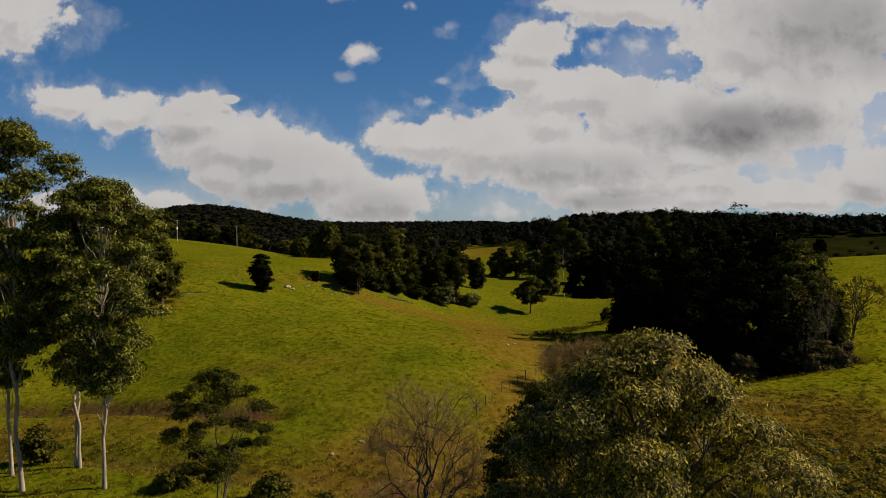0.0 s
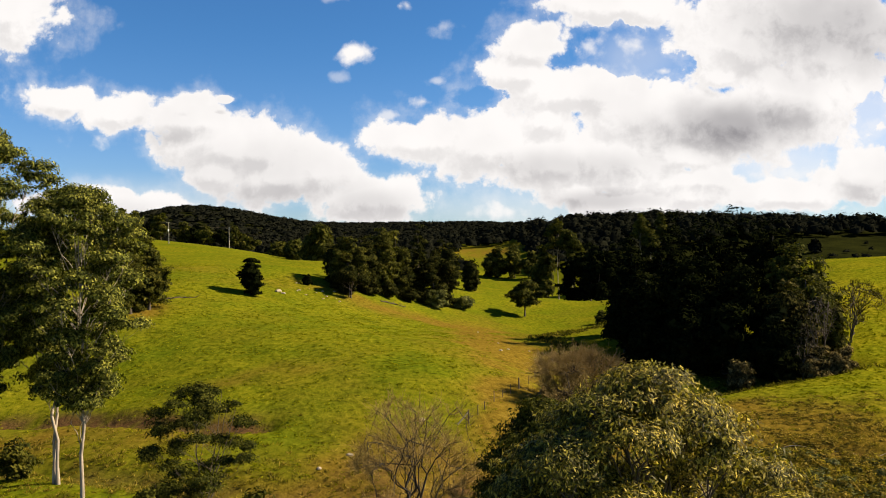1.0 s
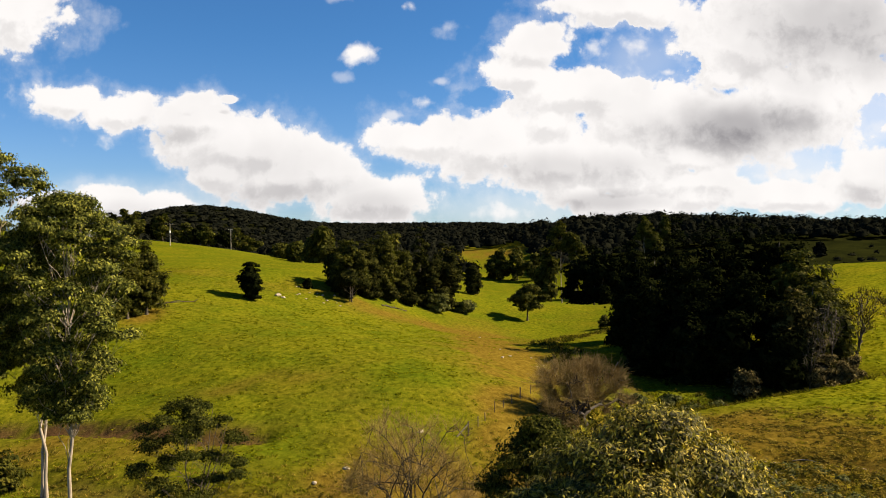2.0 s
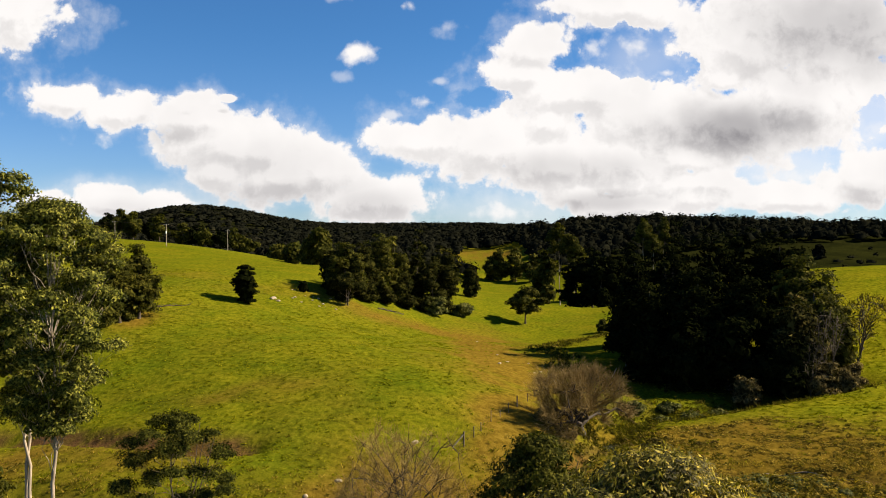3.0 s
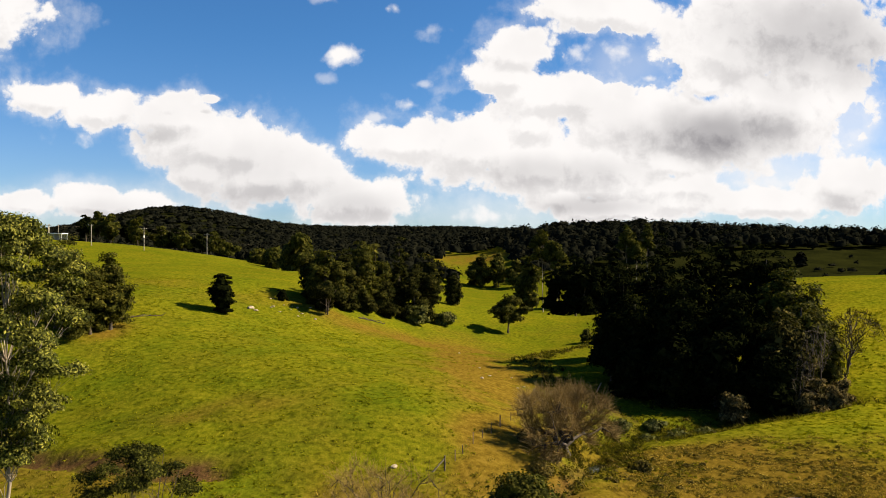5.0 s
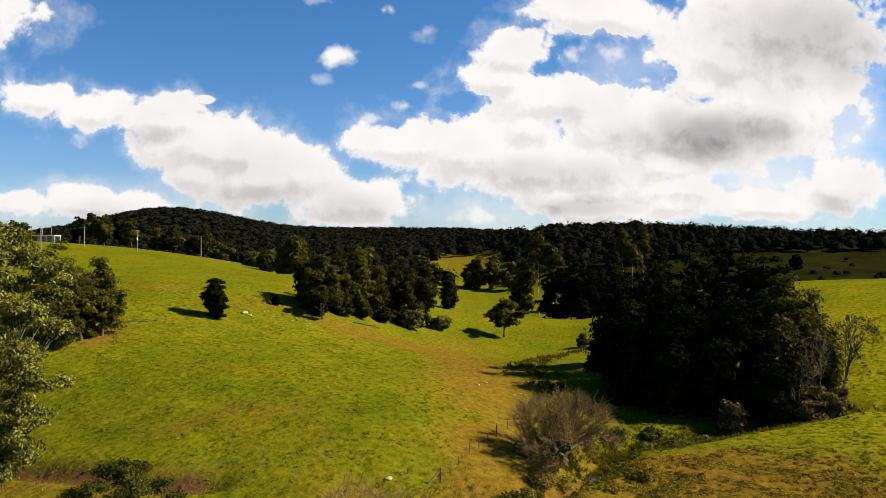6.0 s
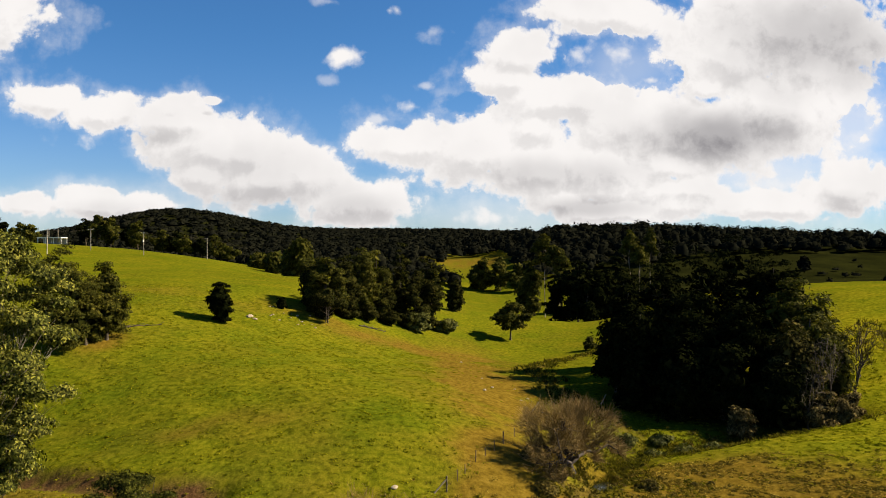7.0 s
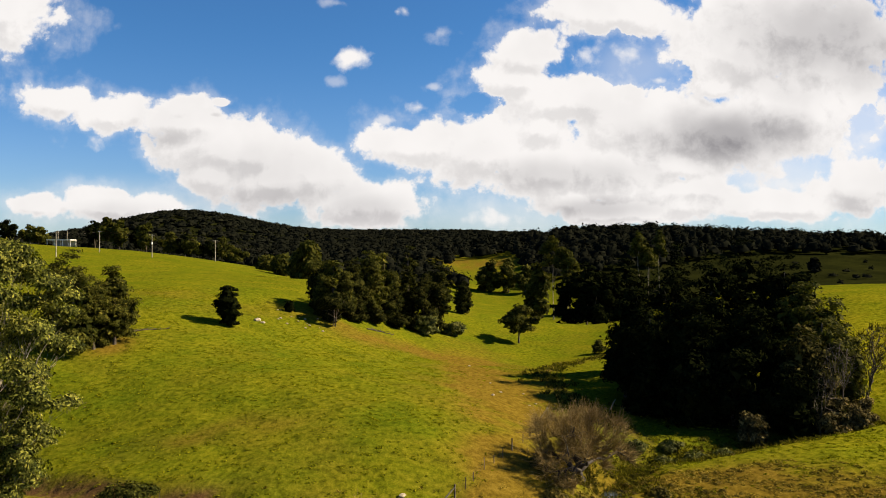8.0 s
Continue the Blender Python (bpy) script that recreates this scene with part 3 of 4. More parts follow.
def spaced(low, high, centre, fine, growth):
    """Grid lines, close together round the centre and wider away from it."""
    out, step, at = [], fine, centre
    while at < high:
        out.append(at)
        at += max(fine, abs(at - centre) * growth)
    at = centre - fine
    while at > low:
        out.insert(0, at)
        at -= max(fine, abs(at - centre) * growth)
    return np.array([low] + out + [high])


def build_ground():
    xs, ys = spaced(-3200, 3200, 5, 1.0, 0.034), spaced(-700, 3800, 110, 1.0, 0.030)
    gx, gy = np.meshgrid(xs, ys)
    verts = np.stack([gx, gy, height(gx, gy)], -1).reshape(-1, 3)
    n, m = len(xs), len(ys)
    i, j = np.meshgrid(np.arange(m - 1), np.arange(n - 1), indexing="ij")
    faces = np.stack([i * n + j, i * n + j + 1, (i + 1) * n + j + 1, (i + 1) * n + j], -1).reshape(-1, 4)
    me = mesh_from("ground", verts, faces, PASTURE, smooth=True)
    for name, values in (("dry", dryness(gx, gy)), ("bare", bareness(gx, gy)), ("wood_shade", wood_and_shade(gx, gy)), ("sunlit", sunlit_knoll(gx, gy))):
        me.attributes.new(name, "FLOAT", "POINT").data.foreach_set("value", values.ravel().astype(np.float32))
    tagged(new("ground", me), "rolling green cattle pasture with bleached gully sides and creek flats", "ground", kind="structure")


build_ground()



# ---- trees ----
def make_tree(name, label, x, y, tall, wide, leaf, bark, crown_base=0.3, clumps=60, per=120, size=0.4, clump=1.2,
              trunk=0.25, limbs=7, lean=(0.0, 0.0), group="", droop=0.25, hollow=0.5, lopsided=0.18, category="tree",
              forks=1, lobes=7, lobe=0.45, skirt=False, crook=0.12, flat=0.7, full=0.0):
    """A trunk, limbs that reach for the foliage, and a crown of leaf clumps."""
    base = thing(name, x, y, ground_at(x, y) - 0.15, label, category, group)
    centres, outward, inner, inward = clump_centres(clumps, wide / 2 - clump * 0.55, tall - clump * 0.5, tall * (-0.16 if skirt and crown_base < 0.15 else crown_base), lopsided, hollow, lobes, lobe, skirt, full)
    top = np.array([lean[0] * tall, lean[1] * tall, tall * 0.86])
    centres[:, :2] += centres[:, 2:] * np.array(lean)
    inner[:, :2] += inner[:, 2:] * np.array(lean)
    stems = []
    for f in range(forks):
        foot = np.array([0, 0, 0]) if forks == 1 else np.array([rng.normal(0, trunk), rng.normal(0, trunk), 0])
        tip = top + (0 if forks == 1 else rng.normal(0, wide * 0.2, 3) * (1, 1, 0.3))
        line = bent(foot, tip, 9, 0, crook)
        stems.append(line)
        radii = trunk * np.linspace(1, 0.16, 9) * np.r_[1.35, np.ones(8)] / math.sqrt(forks)
        piece("trunk", mesh_from("trunk", *tube(line, radii, 8), bark, True), base)
    for k in range(limbs):
        line = stems[k % forks]
        goal = centres[rng.integers(len(centres))]
        start = line[int(np.clip(np.searchsorted(line[:, 2], goal[2] * 0.62) - 1, 2, 7))]
        path = bent(start, goal, 6, 0.08, 0.22)
        r = trunk * 0.42 / math.sqrt(forks)
        tubes = [tube(path, np.linspace(r, r * 0.2, 6), 5)]
        for _ in range(3):
            near = centres[np.argsort(np.linalg.norm(centres - path[3], axis=1))[rng.integers(1, 6)]]
            tubes.append(tube(bent(path[3], near, 5, 0.05, 0.22), np.linspace(r * 0.5, r * 0.12, 5), 4))
        piece("limb", mesh_from("limb", *joined(tubes), BARK, True), base)
    piece("crown", mesh_from("crown", *joined([foliage(centres, outward, clump, per, size, droop, flat, y > 120), foliage(inner, inward, clump, max(6, per // 7), size * (2.7 if y > 120 else 2.0), droop, flat, y > 120)]), leaf), base)
    return base


def make_bare_tree(name, label, x, y, tall, wide, trunk=0.22, limbs=6, twigs=40, group="", stem=0.3, rise=0.55, thick=0.02, bark=BARK_DARK, levels=3, haze=TWIG, spread=0.42, lean=0.0):
    """A leafless tree: crooked limbs that fork again and again up to a domed crown of fine twigs."""
    base = thing(name, x, y, ground_at(x, y) - 0.15, label, "tree", group)
    crotch = np.array([rng.normal(0, 0.3) + lean * tall * stem, 0.0, tall * stem])
    piece("trunk", mesh_from("trunk", *tube(bent((0, 0, 0), crotch, 6, 0, 0.25), trunk * np.linspace(1.4, 0.85, 6), 9), bark, True), base)
    for k in range(limbs):
        a = 2 * np.pi * (k + rng.uniform(-0.3, 0.3)) / limbs
        out = (0.25, 0.95, 0.6)[k % 3] + rng.uniform(-0.1, 0.1)
        goal = crotch + np.array([np.cos(a) * wide * spread * out, np.sin(a) * wide * spread * out, tall * (1 - stem) * rise * rng.uniform(0.75, 1.1) * (1.3 - 0.8 * out)]) + (lean * tall * 0.4, 0, 0)
        stack, tubes, tips = [(bent(crotch, goal, 7, 0.07, 0.35), trunk * 0.6, 0)], [], []
        while stack:
            line, r, level = stack.pop()
            tubes.append(tube(line, np.linspace(r, r * 0.42, len(line)), 6 if level == 0 else 4))
            if level == levels:
                tips.extend(line[2:])
                continue
            tips.extend(line[-2:])
            far = np.linalg.norm(line[-1] - line[0])
            for s in ((3, 4, 5, 6, 6) if level == 0 else (2, 3, 4, 4)):
                way = (line[-1] - line[0]) / far * 0.9 + rng.normal(0, 0.75, 3) + (0, 0, 0.15)
                tip = line[s] + way / np.linalg.norm(way) * far * rng.uniform(0.42, 0.72)
                flat = np.hypot(tip[0] - lean * tall * 0.6, tip[1]) / (wide * 0.5)
                if lean == 0.0:
                    tip[:2] /= max(1.0, flat)
                tip[2] = np.clip(tip[2], tall * 0.2, tall * (0.62 + 0.37 * math.sqrt(max(0.0, 1 - min(flat, 1.0) ** 2))))
                stack.append((bent(line[s], tip, 5, 0.03, 0.2), r * 0.56 * (1 - 0.04 * s), level + 1))
        limb = piece("limb", mesh_from("limb", *joined(tubes), bark, True), base)
        pick = np.array(tips)[rng.integers(len(tips), size=twigs)]
        way = (pick - crotch) / (np.linalg.norm(pick - crotch, axis=1, keepdims=True) + 1e-6) * 0.6 + rng.normal(0, 0.6, pick.shape) + (0, 0, 0.2)
        fine = [tube(np.stack([p, p + o * 0.5 + rng.normal(0, 0.06, 3), p + o]), (thick, thick * 0.8, thick * 0.4), 3) for p, o in zip(pick, way * wide * 0.07)]
        tagged(piece("twig_haze", mesh_from("twig_haze", *joined(fine), haze), limb), kind="stuff")
    return base


def make_gum(name, label, x, y, tall, wide, leaf, bark, crown_base=0.3, lobes=30, lobe=1.7, tufts=10, per=130, tuft=0.8, size=0.15,
             trunk=0.22, group="", forks=1, lean=(0.0, 0.0), dome=0.5, flat=0.62, droop=0.5, long=2.0, crook=0.05, peak=0.5):
    """An open tree: leaning stems, limbs to each bough, and boughs that carry domed heads of leaf tufts with gaps between.
    dome: how far below the top the crown is widest, as a share of the crown; peak: 0.5 for a round top, more for a pointed one."""
    base = thing(name, x, y, ground_at(x, y) - 0.15, label, "tree", group)
    low = tall * crown_base
    k = np.arange(lobes)
    up = 1 - ((k + rng.uniform(0, 0.9, lobes)) / lobes) ** 1.15
    rim = np.where(up > 1 - dome, np.clip(1 - ((up - 1 + dome) / dome) ** (1 / peak), 0, 1) ** peak, 0.3 + 0.7 * (up / (1 - dome)) ** 0.9)
    turn = 2.39996 * k + rng.uniform(0, 6) + rng.normal(0, 0.35, lobes)
    big = lobe * rng.uniform(0.7, 1.25, lobes)
    out = np.clip(rim * wide / 2 - big * 0.75, 0, None) * np.where(k % 4 == 3, 0.45, rng.uniform(0.8, 1.05, lobes))
    rise = low + up * (tall - low - lobe * flat)
    hearts = np.stack([out * np.cos(turn) + lean[0] * rise, out * np.sin(turn) + lean[1] * rise, rise], -1)
    stems = []
    for f in range(forks):
        foot = np.zeros(3) if forks == 1 else np.array([rng.normal(0, trunk * 1.6), rng.normal(0, trunk * 1.6), 0])
        tip = np.array([lean[0] * tall, lean[1] * tall, tall * 0.84]) + (0 if forks == 1 else rng.normal(0, wide * 0.17, 3) * (1, 1, 0.3))
        stems.append(bent(foot, tip, 11, 0, crook))
        radii = trunk * np.linspace(1, 0.2, 11) * np.r_[1.3, np.ones(10)] / forks ** 0.4
        piece("trunk", mesh_from("trunk", *tube(stems[-1], radii, 9), bark, True), base)
    tips, ways = [], []
    for k in range(lobes):
        stem = stems[k % forks]
        start = stem[int(np.clip(np.searchsorted(stem[:, 2], hearts[k, 2] * 0.78 - 0.15 * out[k]) - 1, 1, 9))]
        bough = bent(start, hearts[k] - (0, 0, big[k] * 0.3), 6, 0.05, 0.2)
        r = trunk * (0.2 + 0.16 * out[k] / wide) / forks ** 0.4
        tubes = [tube(bough, np.linspace(r, r * 0.35, 6), 5)]
        e = rng.normal(size=(tufts, 3))
        e /= np.linalg.norm(e, axis=1, keepdims=True)
        e[:, 2] = np.where(e[:, 2] < -0.15, -e[:, 2], e[:, 2])
        heads = hearts[k] + e * big[k] * rng.uniform(0.6, 1.0, (tufts, 1)) * (1, 1, flat)
        for head in heads[:6]:
            tubes.append(tube(bent(bough[4], head, 4, 0.04, 0.2), np.linspace(r * 0.4, r * 0.12, 4), 4))
        piece("limb", mesh_from("limb", *joined(tubes), bark, True), base)
        tips.append(heads)
        ways.append(e)
    tips, ways = np.concatenate(tips), np.concatenate(ways)
    cores = np.repeat(hearts, 4, 0) + rng.normal(0, lobe * 0.3, (lobes * 4, 3)) * (1, 1, flat)
    inner = foliage(cores, np.repeat(hearts - hearts.mean(0), 4, 0) / wide, lobe * 0.55, max(24, per // 4), size * 1.3, droop, 0.6, False, long)
    piece("crown", mesh_from("crown", *joined([foliage(tips, ways, tuft, per, size, droop, 0.75, False, long), inner]), leaf), base)
    return base


# The round-headed gum right below the camera's line.
make_gum("gum_tree", "round-headed gum with glossy olive-yellow leaves", 7.4, 28.4, 15.25 - ground_at(7.4, 28.4), 14.4, LEAF_GUM, BARK, 0.50, 54, 1.6, 17, 165, 0.58, 0.078, 0.35, dome=0.72, flat=0.62, long=2.3, droop=0.6, peak=0.6)
# Tall pale-trunked gums on the near bank.
GUMS = "gums on the creek bank"
make_gum("tall_gum_tree", "tall gum tree with slender pale trunk and high leafy crown", -33.8, 77.5, 31.0, 15.5, LEAF_TALL, BARK_PALE, 0.30, 56, 1.75, 12, 118, 0.95, 0.155, 0.2, GUMS, dome=0.45, crook=0.09)
make_gum("tall_gum_tree", "tall gum tree with forked pale trunk beside the creek", -39.5, 83.2, 28.0, 12.0, LEAF_TALL, BARK_PALE, 0.32, 32, 1.6, 11, 110, 0.95, 0.155, 0.24, GUMS, forks=2, dome=0.5, crook=0.1)
make_gum("tall_gum_tree", "tallest gum tree with pale trunk and dense crown", -41.9, 77.4, 36.9, 16.0, LEAF_TALL, BARK_PALE, 0.36, 50, 2.0, 12, 118, 1.0, 0.155, 0.22, GUMS, dome=0.42, crook=0.09, lean=(-0.035, 0.0))
make_gum("tall_gum_tree", "slender gum tree with leaning pale trunk and thin crown", -45.2, 81.5, 25.0, 9.0, LEAF_TALL, BARK_PALE, 0.36, 18, 1.6, 11, 100, 0.95, 0.155, 0.2, GUMS, lean=(-0.03, 0.0), dome=0.5)
make_gum("wattle_tree", "feathery dark wattle with layered open crown", -20.6, 71, 14.2, 11.6, LEAF_WATTLE, BARK, 0.30, 40, 1.05, 9, 95, 0.66, 0.105, 0.16, forks=4, dome=0.7, flat=0.5, droop=0.1, crook=0.12, long=1.9)
make_bare_tree("bare_tree", "leafless grey-brown sapling tree with fine twigs", -1.3, 68, 15.1, 10.5, 0.22, 8, 700, stem=0.14, rise=0.66, thick=0.011, spread=0.3, levels=2)
make_bare_tree("bare_tree", "old bare spreading tree with dark crooked trunk by the creek", 20.8, 114, 8.6, 16.0, 0.45, 10, 800, stem=0.16, rise=0.5, thick=0.026, levels=2)
make_gum("bushy_tree", "dark bushy tree with dense foliage on the creek edge", 8.2, 62, 15.6, 11.5, LEAF_MID, BARK, 0.06, 46, 1.5, 11, 68, 0.85, 0.15, 0.2, forks=3, dome=0.6, flat=0.7, crook=0.12)
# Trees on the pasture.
make_tree("round_bush", "dark dense upright bush alone on the pasture", -43.1, 185.2, 8.6, 6.0, LEAF_DARK_SHADE, BARK, 0.0, 130, 110, 0.24, 0.8, 0.2, 3, category="bush", skirt=True, lobes=7, lobe=0.62, lopsided=0.12, hollow=0.7)
make_tree("small_bush", "small dark bush beside scattered stones", -34.4, 211.2, 3.5, 3.3, LEAF_DARK_SHADE, BARK, 0.05, 24, 80, 0.22, 0.7, 0.1, 2, category="bush", skirt=True, lobes=4, lobe=0.6)
make_tree("cypress_tree", "narrow dark conical tree at the gully head", 12.7, 293.5, 12.0, 7.4, LEAF_GROVE, BARK, 0.03, 150, 80, 0.34, 1.0, 0.2, 3, skirt=True, lobes=14, lobe=0.42, full=-0.62)
make_tree("paddock_tree", "small round paddock tree with open crown and short trunk", 28.9, 260.2, 12.4, 14.5, LEAF_MID, BARK, 0.18, 150, 75, 0.32, 1.2, 0.30, 12, lopsided=0.3, lobes=14, lobe=0.32, skirt=True)
STAND = [(-24.3, 218.7, 15.8, 11.5), (-20.6, 226.2, 15.5, 10), (-16.3, 233.7, 21.4, 9.5), (-13.0, 240, 20.5, 9), (-5.7, 252, 22.7, 13.6), (2.6, 262, 19.5, 12.5), (-11, 243, 15.4, 9), (-1.0, 250, 15.5, 12.8), (-28, 224, 11, 8)]
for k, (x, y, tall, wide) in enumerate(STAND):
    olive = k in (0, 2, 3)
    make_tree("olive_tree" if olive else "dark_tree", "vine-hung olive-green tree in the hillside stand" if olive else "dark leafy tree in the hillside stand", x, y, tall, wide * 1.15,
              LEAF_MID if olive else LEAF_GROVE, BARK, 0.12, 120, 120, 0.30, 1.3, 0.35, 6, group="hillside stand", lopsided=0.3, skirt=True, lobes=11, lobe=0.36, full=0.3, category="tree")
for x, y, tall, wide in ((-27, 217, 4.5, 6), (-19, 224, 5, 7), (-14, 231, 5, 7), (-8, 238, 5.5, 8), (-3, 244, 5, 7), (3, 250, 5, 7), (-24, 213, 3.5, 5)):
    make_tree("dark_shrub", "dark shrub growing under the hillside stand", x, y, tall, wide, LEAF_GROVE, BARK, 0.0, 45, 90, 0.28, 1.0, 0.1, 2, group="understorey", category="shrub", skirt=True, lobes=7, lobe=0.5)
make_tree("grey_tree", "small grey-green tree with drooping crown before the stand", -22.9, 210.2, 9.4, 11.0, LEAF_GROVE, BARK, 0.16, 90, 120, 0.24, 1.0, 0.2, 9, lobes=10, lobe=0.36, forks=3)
for x, y, tall, wide in ((-0.1, 243, 5.6, 11), (8.1, 252, 4.8, 8)):
    make_tree("low_shrub", "low spreading green shrub below the hillside stand", x, y, tall, wide, LEAF_SHRUB, BARK, 0.0, 60, 110, 0.28, 1.1, 0.1, 2, category="shrub", skirt=True, lobes=8, lobe=0.5)
make_tree("far_tree", "lone dark tree in the shaded far paddock", 255, 530, 10.0, 10.0, LEAF_FAR_SHADE, BARK, 0.1, 50, 50, 0.8, 1.8, 0.3, 3, group="far paddock trees", skirt=True, lobes=8, lobe=0.4)
make_tree("low_shrub", "small green shrub at the edge of the gully", 49.9, 239.5, 3.8, 5.0, LEAF_MID, BARK, 0.0, 30, 90, 0.26, 0.9, 0.1, 2, category="shrub", skirt=True, lobes=5, lobe=0.5)
for x, y, tall, wide in ((-62.5, 154.2, 17.5, 8.6), (-58.0, 161.0, 13.9, 9.2), (-60.4, 157.5, 13.6, 8.0), (-67.3, 159.0, 15.5, 8)):
    make_tree("dark_tree", "dark dense tree at the foot of the hill", x, y, tall, wide, LEAF_MID, BARK, 0.04, 120, 120, 0.24, 1.15, 0.3, 4, group="trees at the foot of the hill", skirt=True, lobes=8, lobe=0.42)
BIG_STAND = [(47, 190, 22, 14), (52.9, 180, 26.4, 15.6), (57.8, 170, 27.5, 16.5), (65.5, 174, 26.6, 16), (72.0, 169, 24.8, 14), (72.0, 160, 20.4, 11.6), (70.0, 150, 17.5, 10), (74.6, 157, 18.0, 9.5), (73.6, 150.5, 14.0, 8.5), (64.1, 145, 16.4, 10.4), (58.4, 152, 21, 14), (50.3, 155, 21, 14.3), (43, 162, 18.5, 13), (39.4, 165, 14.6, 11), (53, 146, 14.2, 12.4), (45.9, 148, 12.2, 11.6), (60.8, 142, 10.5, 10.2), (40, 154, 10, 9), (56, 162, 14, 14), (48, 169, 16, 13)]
# Leaf tones painted by side: sunlit right lighter, shaded rest near-black.
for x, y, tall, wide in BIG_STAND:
    make_tree("dark_tree", "tall dark dense tree in the creek-side stand", x, y, tall, wide, LEAF_MID if x > 69 and y < 161 else LEAF_STAND_LIT if x > 62 and y < 166 else LEAF_DARK_SHADE, BARK, 0.0, 120, 66, 0.40, 1.7, 0.45, 3, group="creek-side stand", lopsided=0.2, skirt=True, lobes=10, lobe=0.42)
for x, y, tall, wide in ((67, 142.5, 8.9, 8.4), (66.9, 139.5, 5.5, 8.0), (70.6, 140, 4.4, 5.5), (53, 138.5, 5.6, 5.4), (73.5, 143, 5, 5)):
    make_tree("grey_shrub", "grey-leaved shrub at the skirt of the creek-side stand", x, y, tall, wide, LEAF_GREY, BARK, 0.0, 60, 110, 0.24, 1.0, 0.12, 3, group="skirt shrubs", category="shrub", skirt=True, lobes=7, lobe=0.45)
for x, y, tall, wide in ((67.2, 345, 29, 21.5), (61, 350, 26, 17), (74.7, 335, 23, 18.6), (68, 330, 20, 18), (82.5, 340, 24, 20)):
    make_tree("dark_tree", "dark rounded tree in the gully beyond the rise", x, y, tall, wide, LEAF_DARK_SHADE, BARK, 0.0, 90, 80, 0.6, 2.0, 0.45, 3, group="gully trees", skirt=True, lobes=9, lobe=0.42)
for x, y, tall, wide in ((61.7, 400, 42, 17), (67.8, 395, 35, 15), (109, 420, 37, 13), (120, 420, 34, 10), (112, 412, 26, 12)):
    make_tree("far_gum_tree", "tall open gum rising above the dark trees", x, y, tall, wide, LEAF_MID, BARK_PALE, 0.4, 90, 90, 0.42, 1.7, 0.22, 6, group="far gums", lopsided=0.35, hollow=0.4, lobes=12, lobe=0.22)
for x, y, tall, wide in ((46, 600, 26, 21), (58.9, 600, 27, 19), (70.4, 590, 20.6, 17), (41.4, 605, 18, 15), (54, 405, 29, 14), (-48.5, 330, 15.8, 12.6), (-52.8, 335, 12, 10.4), (-72, 400, 11, 11), (-84, 420, 8, 11)):
    make_tree("far_tree", "olive-green tree across the far paddock", x, y, tall, wide, LEAF_MID, BARK, 0.06, 60, 60, 0.95, 2.3, 0.4, 2, group="far paddock trees", skirt=True, lobes=8, lobe=0.42)
RIDGE_TREES = [(-260, 14.5), (-249, 13.5), (-238, 12), (-209, 19), (-199, 20.5), (-190, 19.3), (-182, 18.8), (-173, 19.4), (-161, 16.4), (-152, 17.3), (-145, 14.6), (-130, 16.6), (-135, 13.9), (-119, 10.3)]
for k, (x, tall) in enumerate(RIDGE_TREES):
    make_tree("ridge_tree", "olive-brown gum behind the crest of the hill", x, 500 + 7 * math.sin(k * 2.4), tall * 1.12, 14.5, LEAF_MID if k % 3 else LEAF_DARK_SHADE, BARK, 0.2, 70, 46, 0.7, 1.7, 0.35, 4, group="trees behind the crest", skirt=True, lobes=11, lobe=0.27, lopsided=0.35)
make_bare_tree("snag_tree", "thin leaning tree with sparse dry leaves beside the dark stand", 78.6, 151, 13.0, 9.0, 0.22, 6, 150, stem=0.16, rise=0.7, thick=0.04, haze=LEAF_BROWN, levels=2, spread=0.3, lean=0.26)


# ---- forest on the ranges ----
def forest(name, label, places, tall, wide, sprays, size, leaf):
    """Far woodland that nobody could count: a dark core for each tree, clothed in sprays."""
    x, y = places[:, 0], places[:, 1]
    n = len(x)
    h = tall * rng.uniform(0.65, 1.25, n)
    r = wide / 2 * rng.uniform(0.7, 1.25, n)
    foot = np.stack([x, y, height(x, y)], -1)
    a = np.arange(6) * np.pi / 3
    rings = [np.zeros((n, 1, 3)) + (0, 0, 0.8)]
    for out, up in ((0.5, 0.68), (0.78, 0.3)):
        ring = np.stack([out * np.cos(a), out * np.sin(a), np.full(6, up)], -1)[None] + rng.normal(0, 0.09, (n, 6, 3))
        rings.append(ring)
    verts = foot[:, None] + np.concatenate(rings, 1) * np.stack([r, r, h], -1)[:, None]
    k = np.arange(6)
    m = (k + 1) % 6
    tris = [np.stack([np.zeros(6, int), 1 + k, 1 + m], -1)]
    tris += [np.stack([1 + k, 7 + k, 7 + m], -1), np.stack([1 + k, 7 + m, 1 + m], -1)]
    tris = np.concatenate(tris)
    crowns = verts.reshape(-1, 3), (tris[None] + 13 * np.arange(n)[:, None, None]).reshape(-1, 3)
    off = rng.normal(size=(n, sprays, 3))
    off /= np.linalg.norm(off, axis=2, keepdims=True)
    off[:, :, 2] = np.abs(off[:, :, 2])
    shell = off * rng.uniform(0.72, 1.05, (n, sprays, 1)) * np.stack([r, r, h * 0.6], -1)[:, None]
    centre = foot[:, None] + shell + np.stack([0 * h, 0 * h, h * 0.4], -1)[:, None]
    ob = new(name, mesh_from(name, *joined([crowns, leaves(centre.reshape(-1, 3), size, 0.0, 1.3, True, (off + (0, 0, 0.3)).reshape(-1, 3))]), leaf, True))
    tagged(ob, label, "forest", kind="stuff")


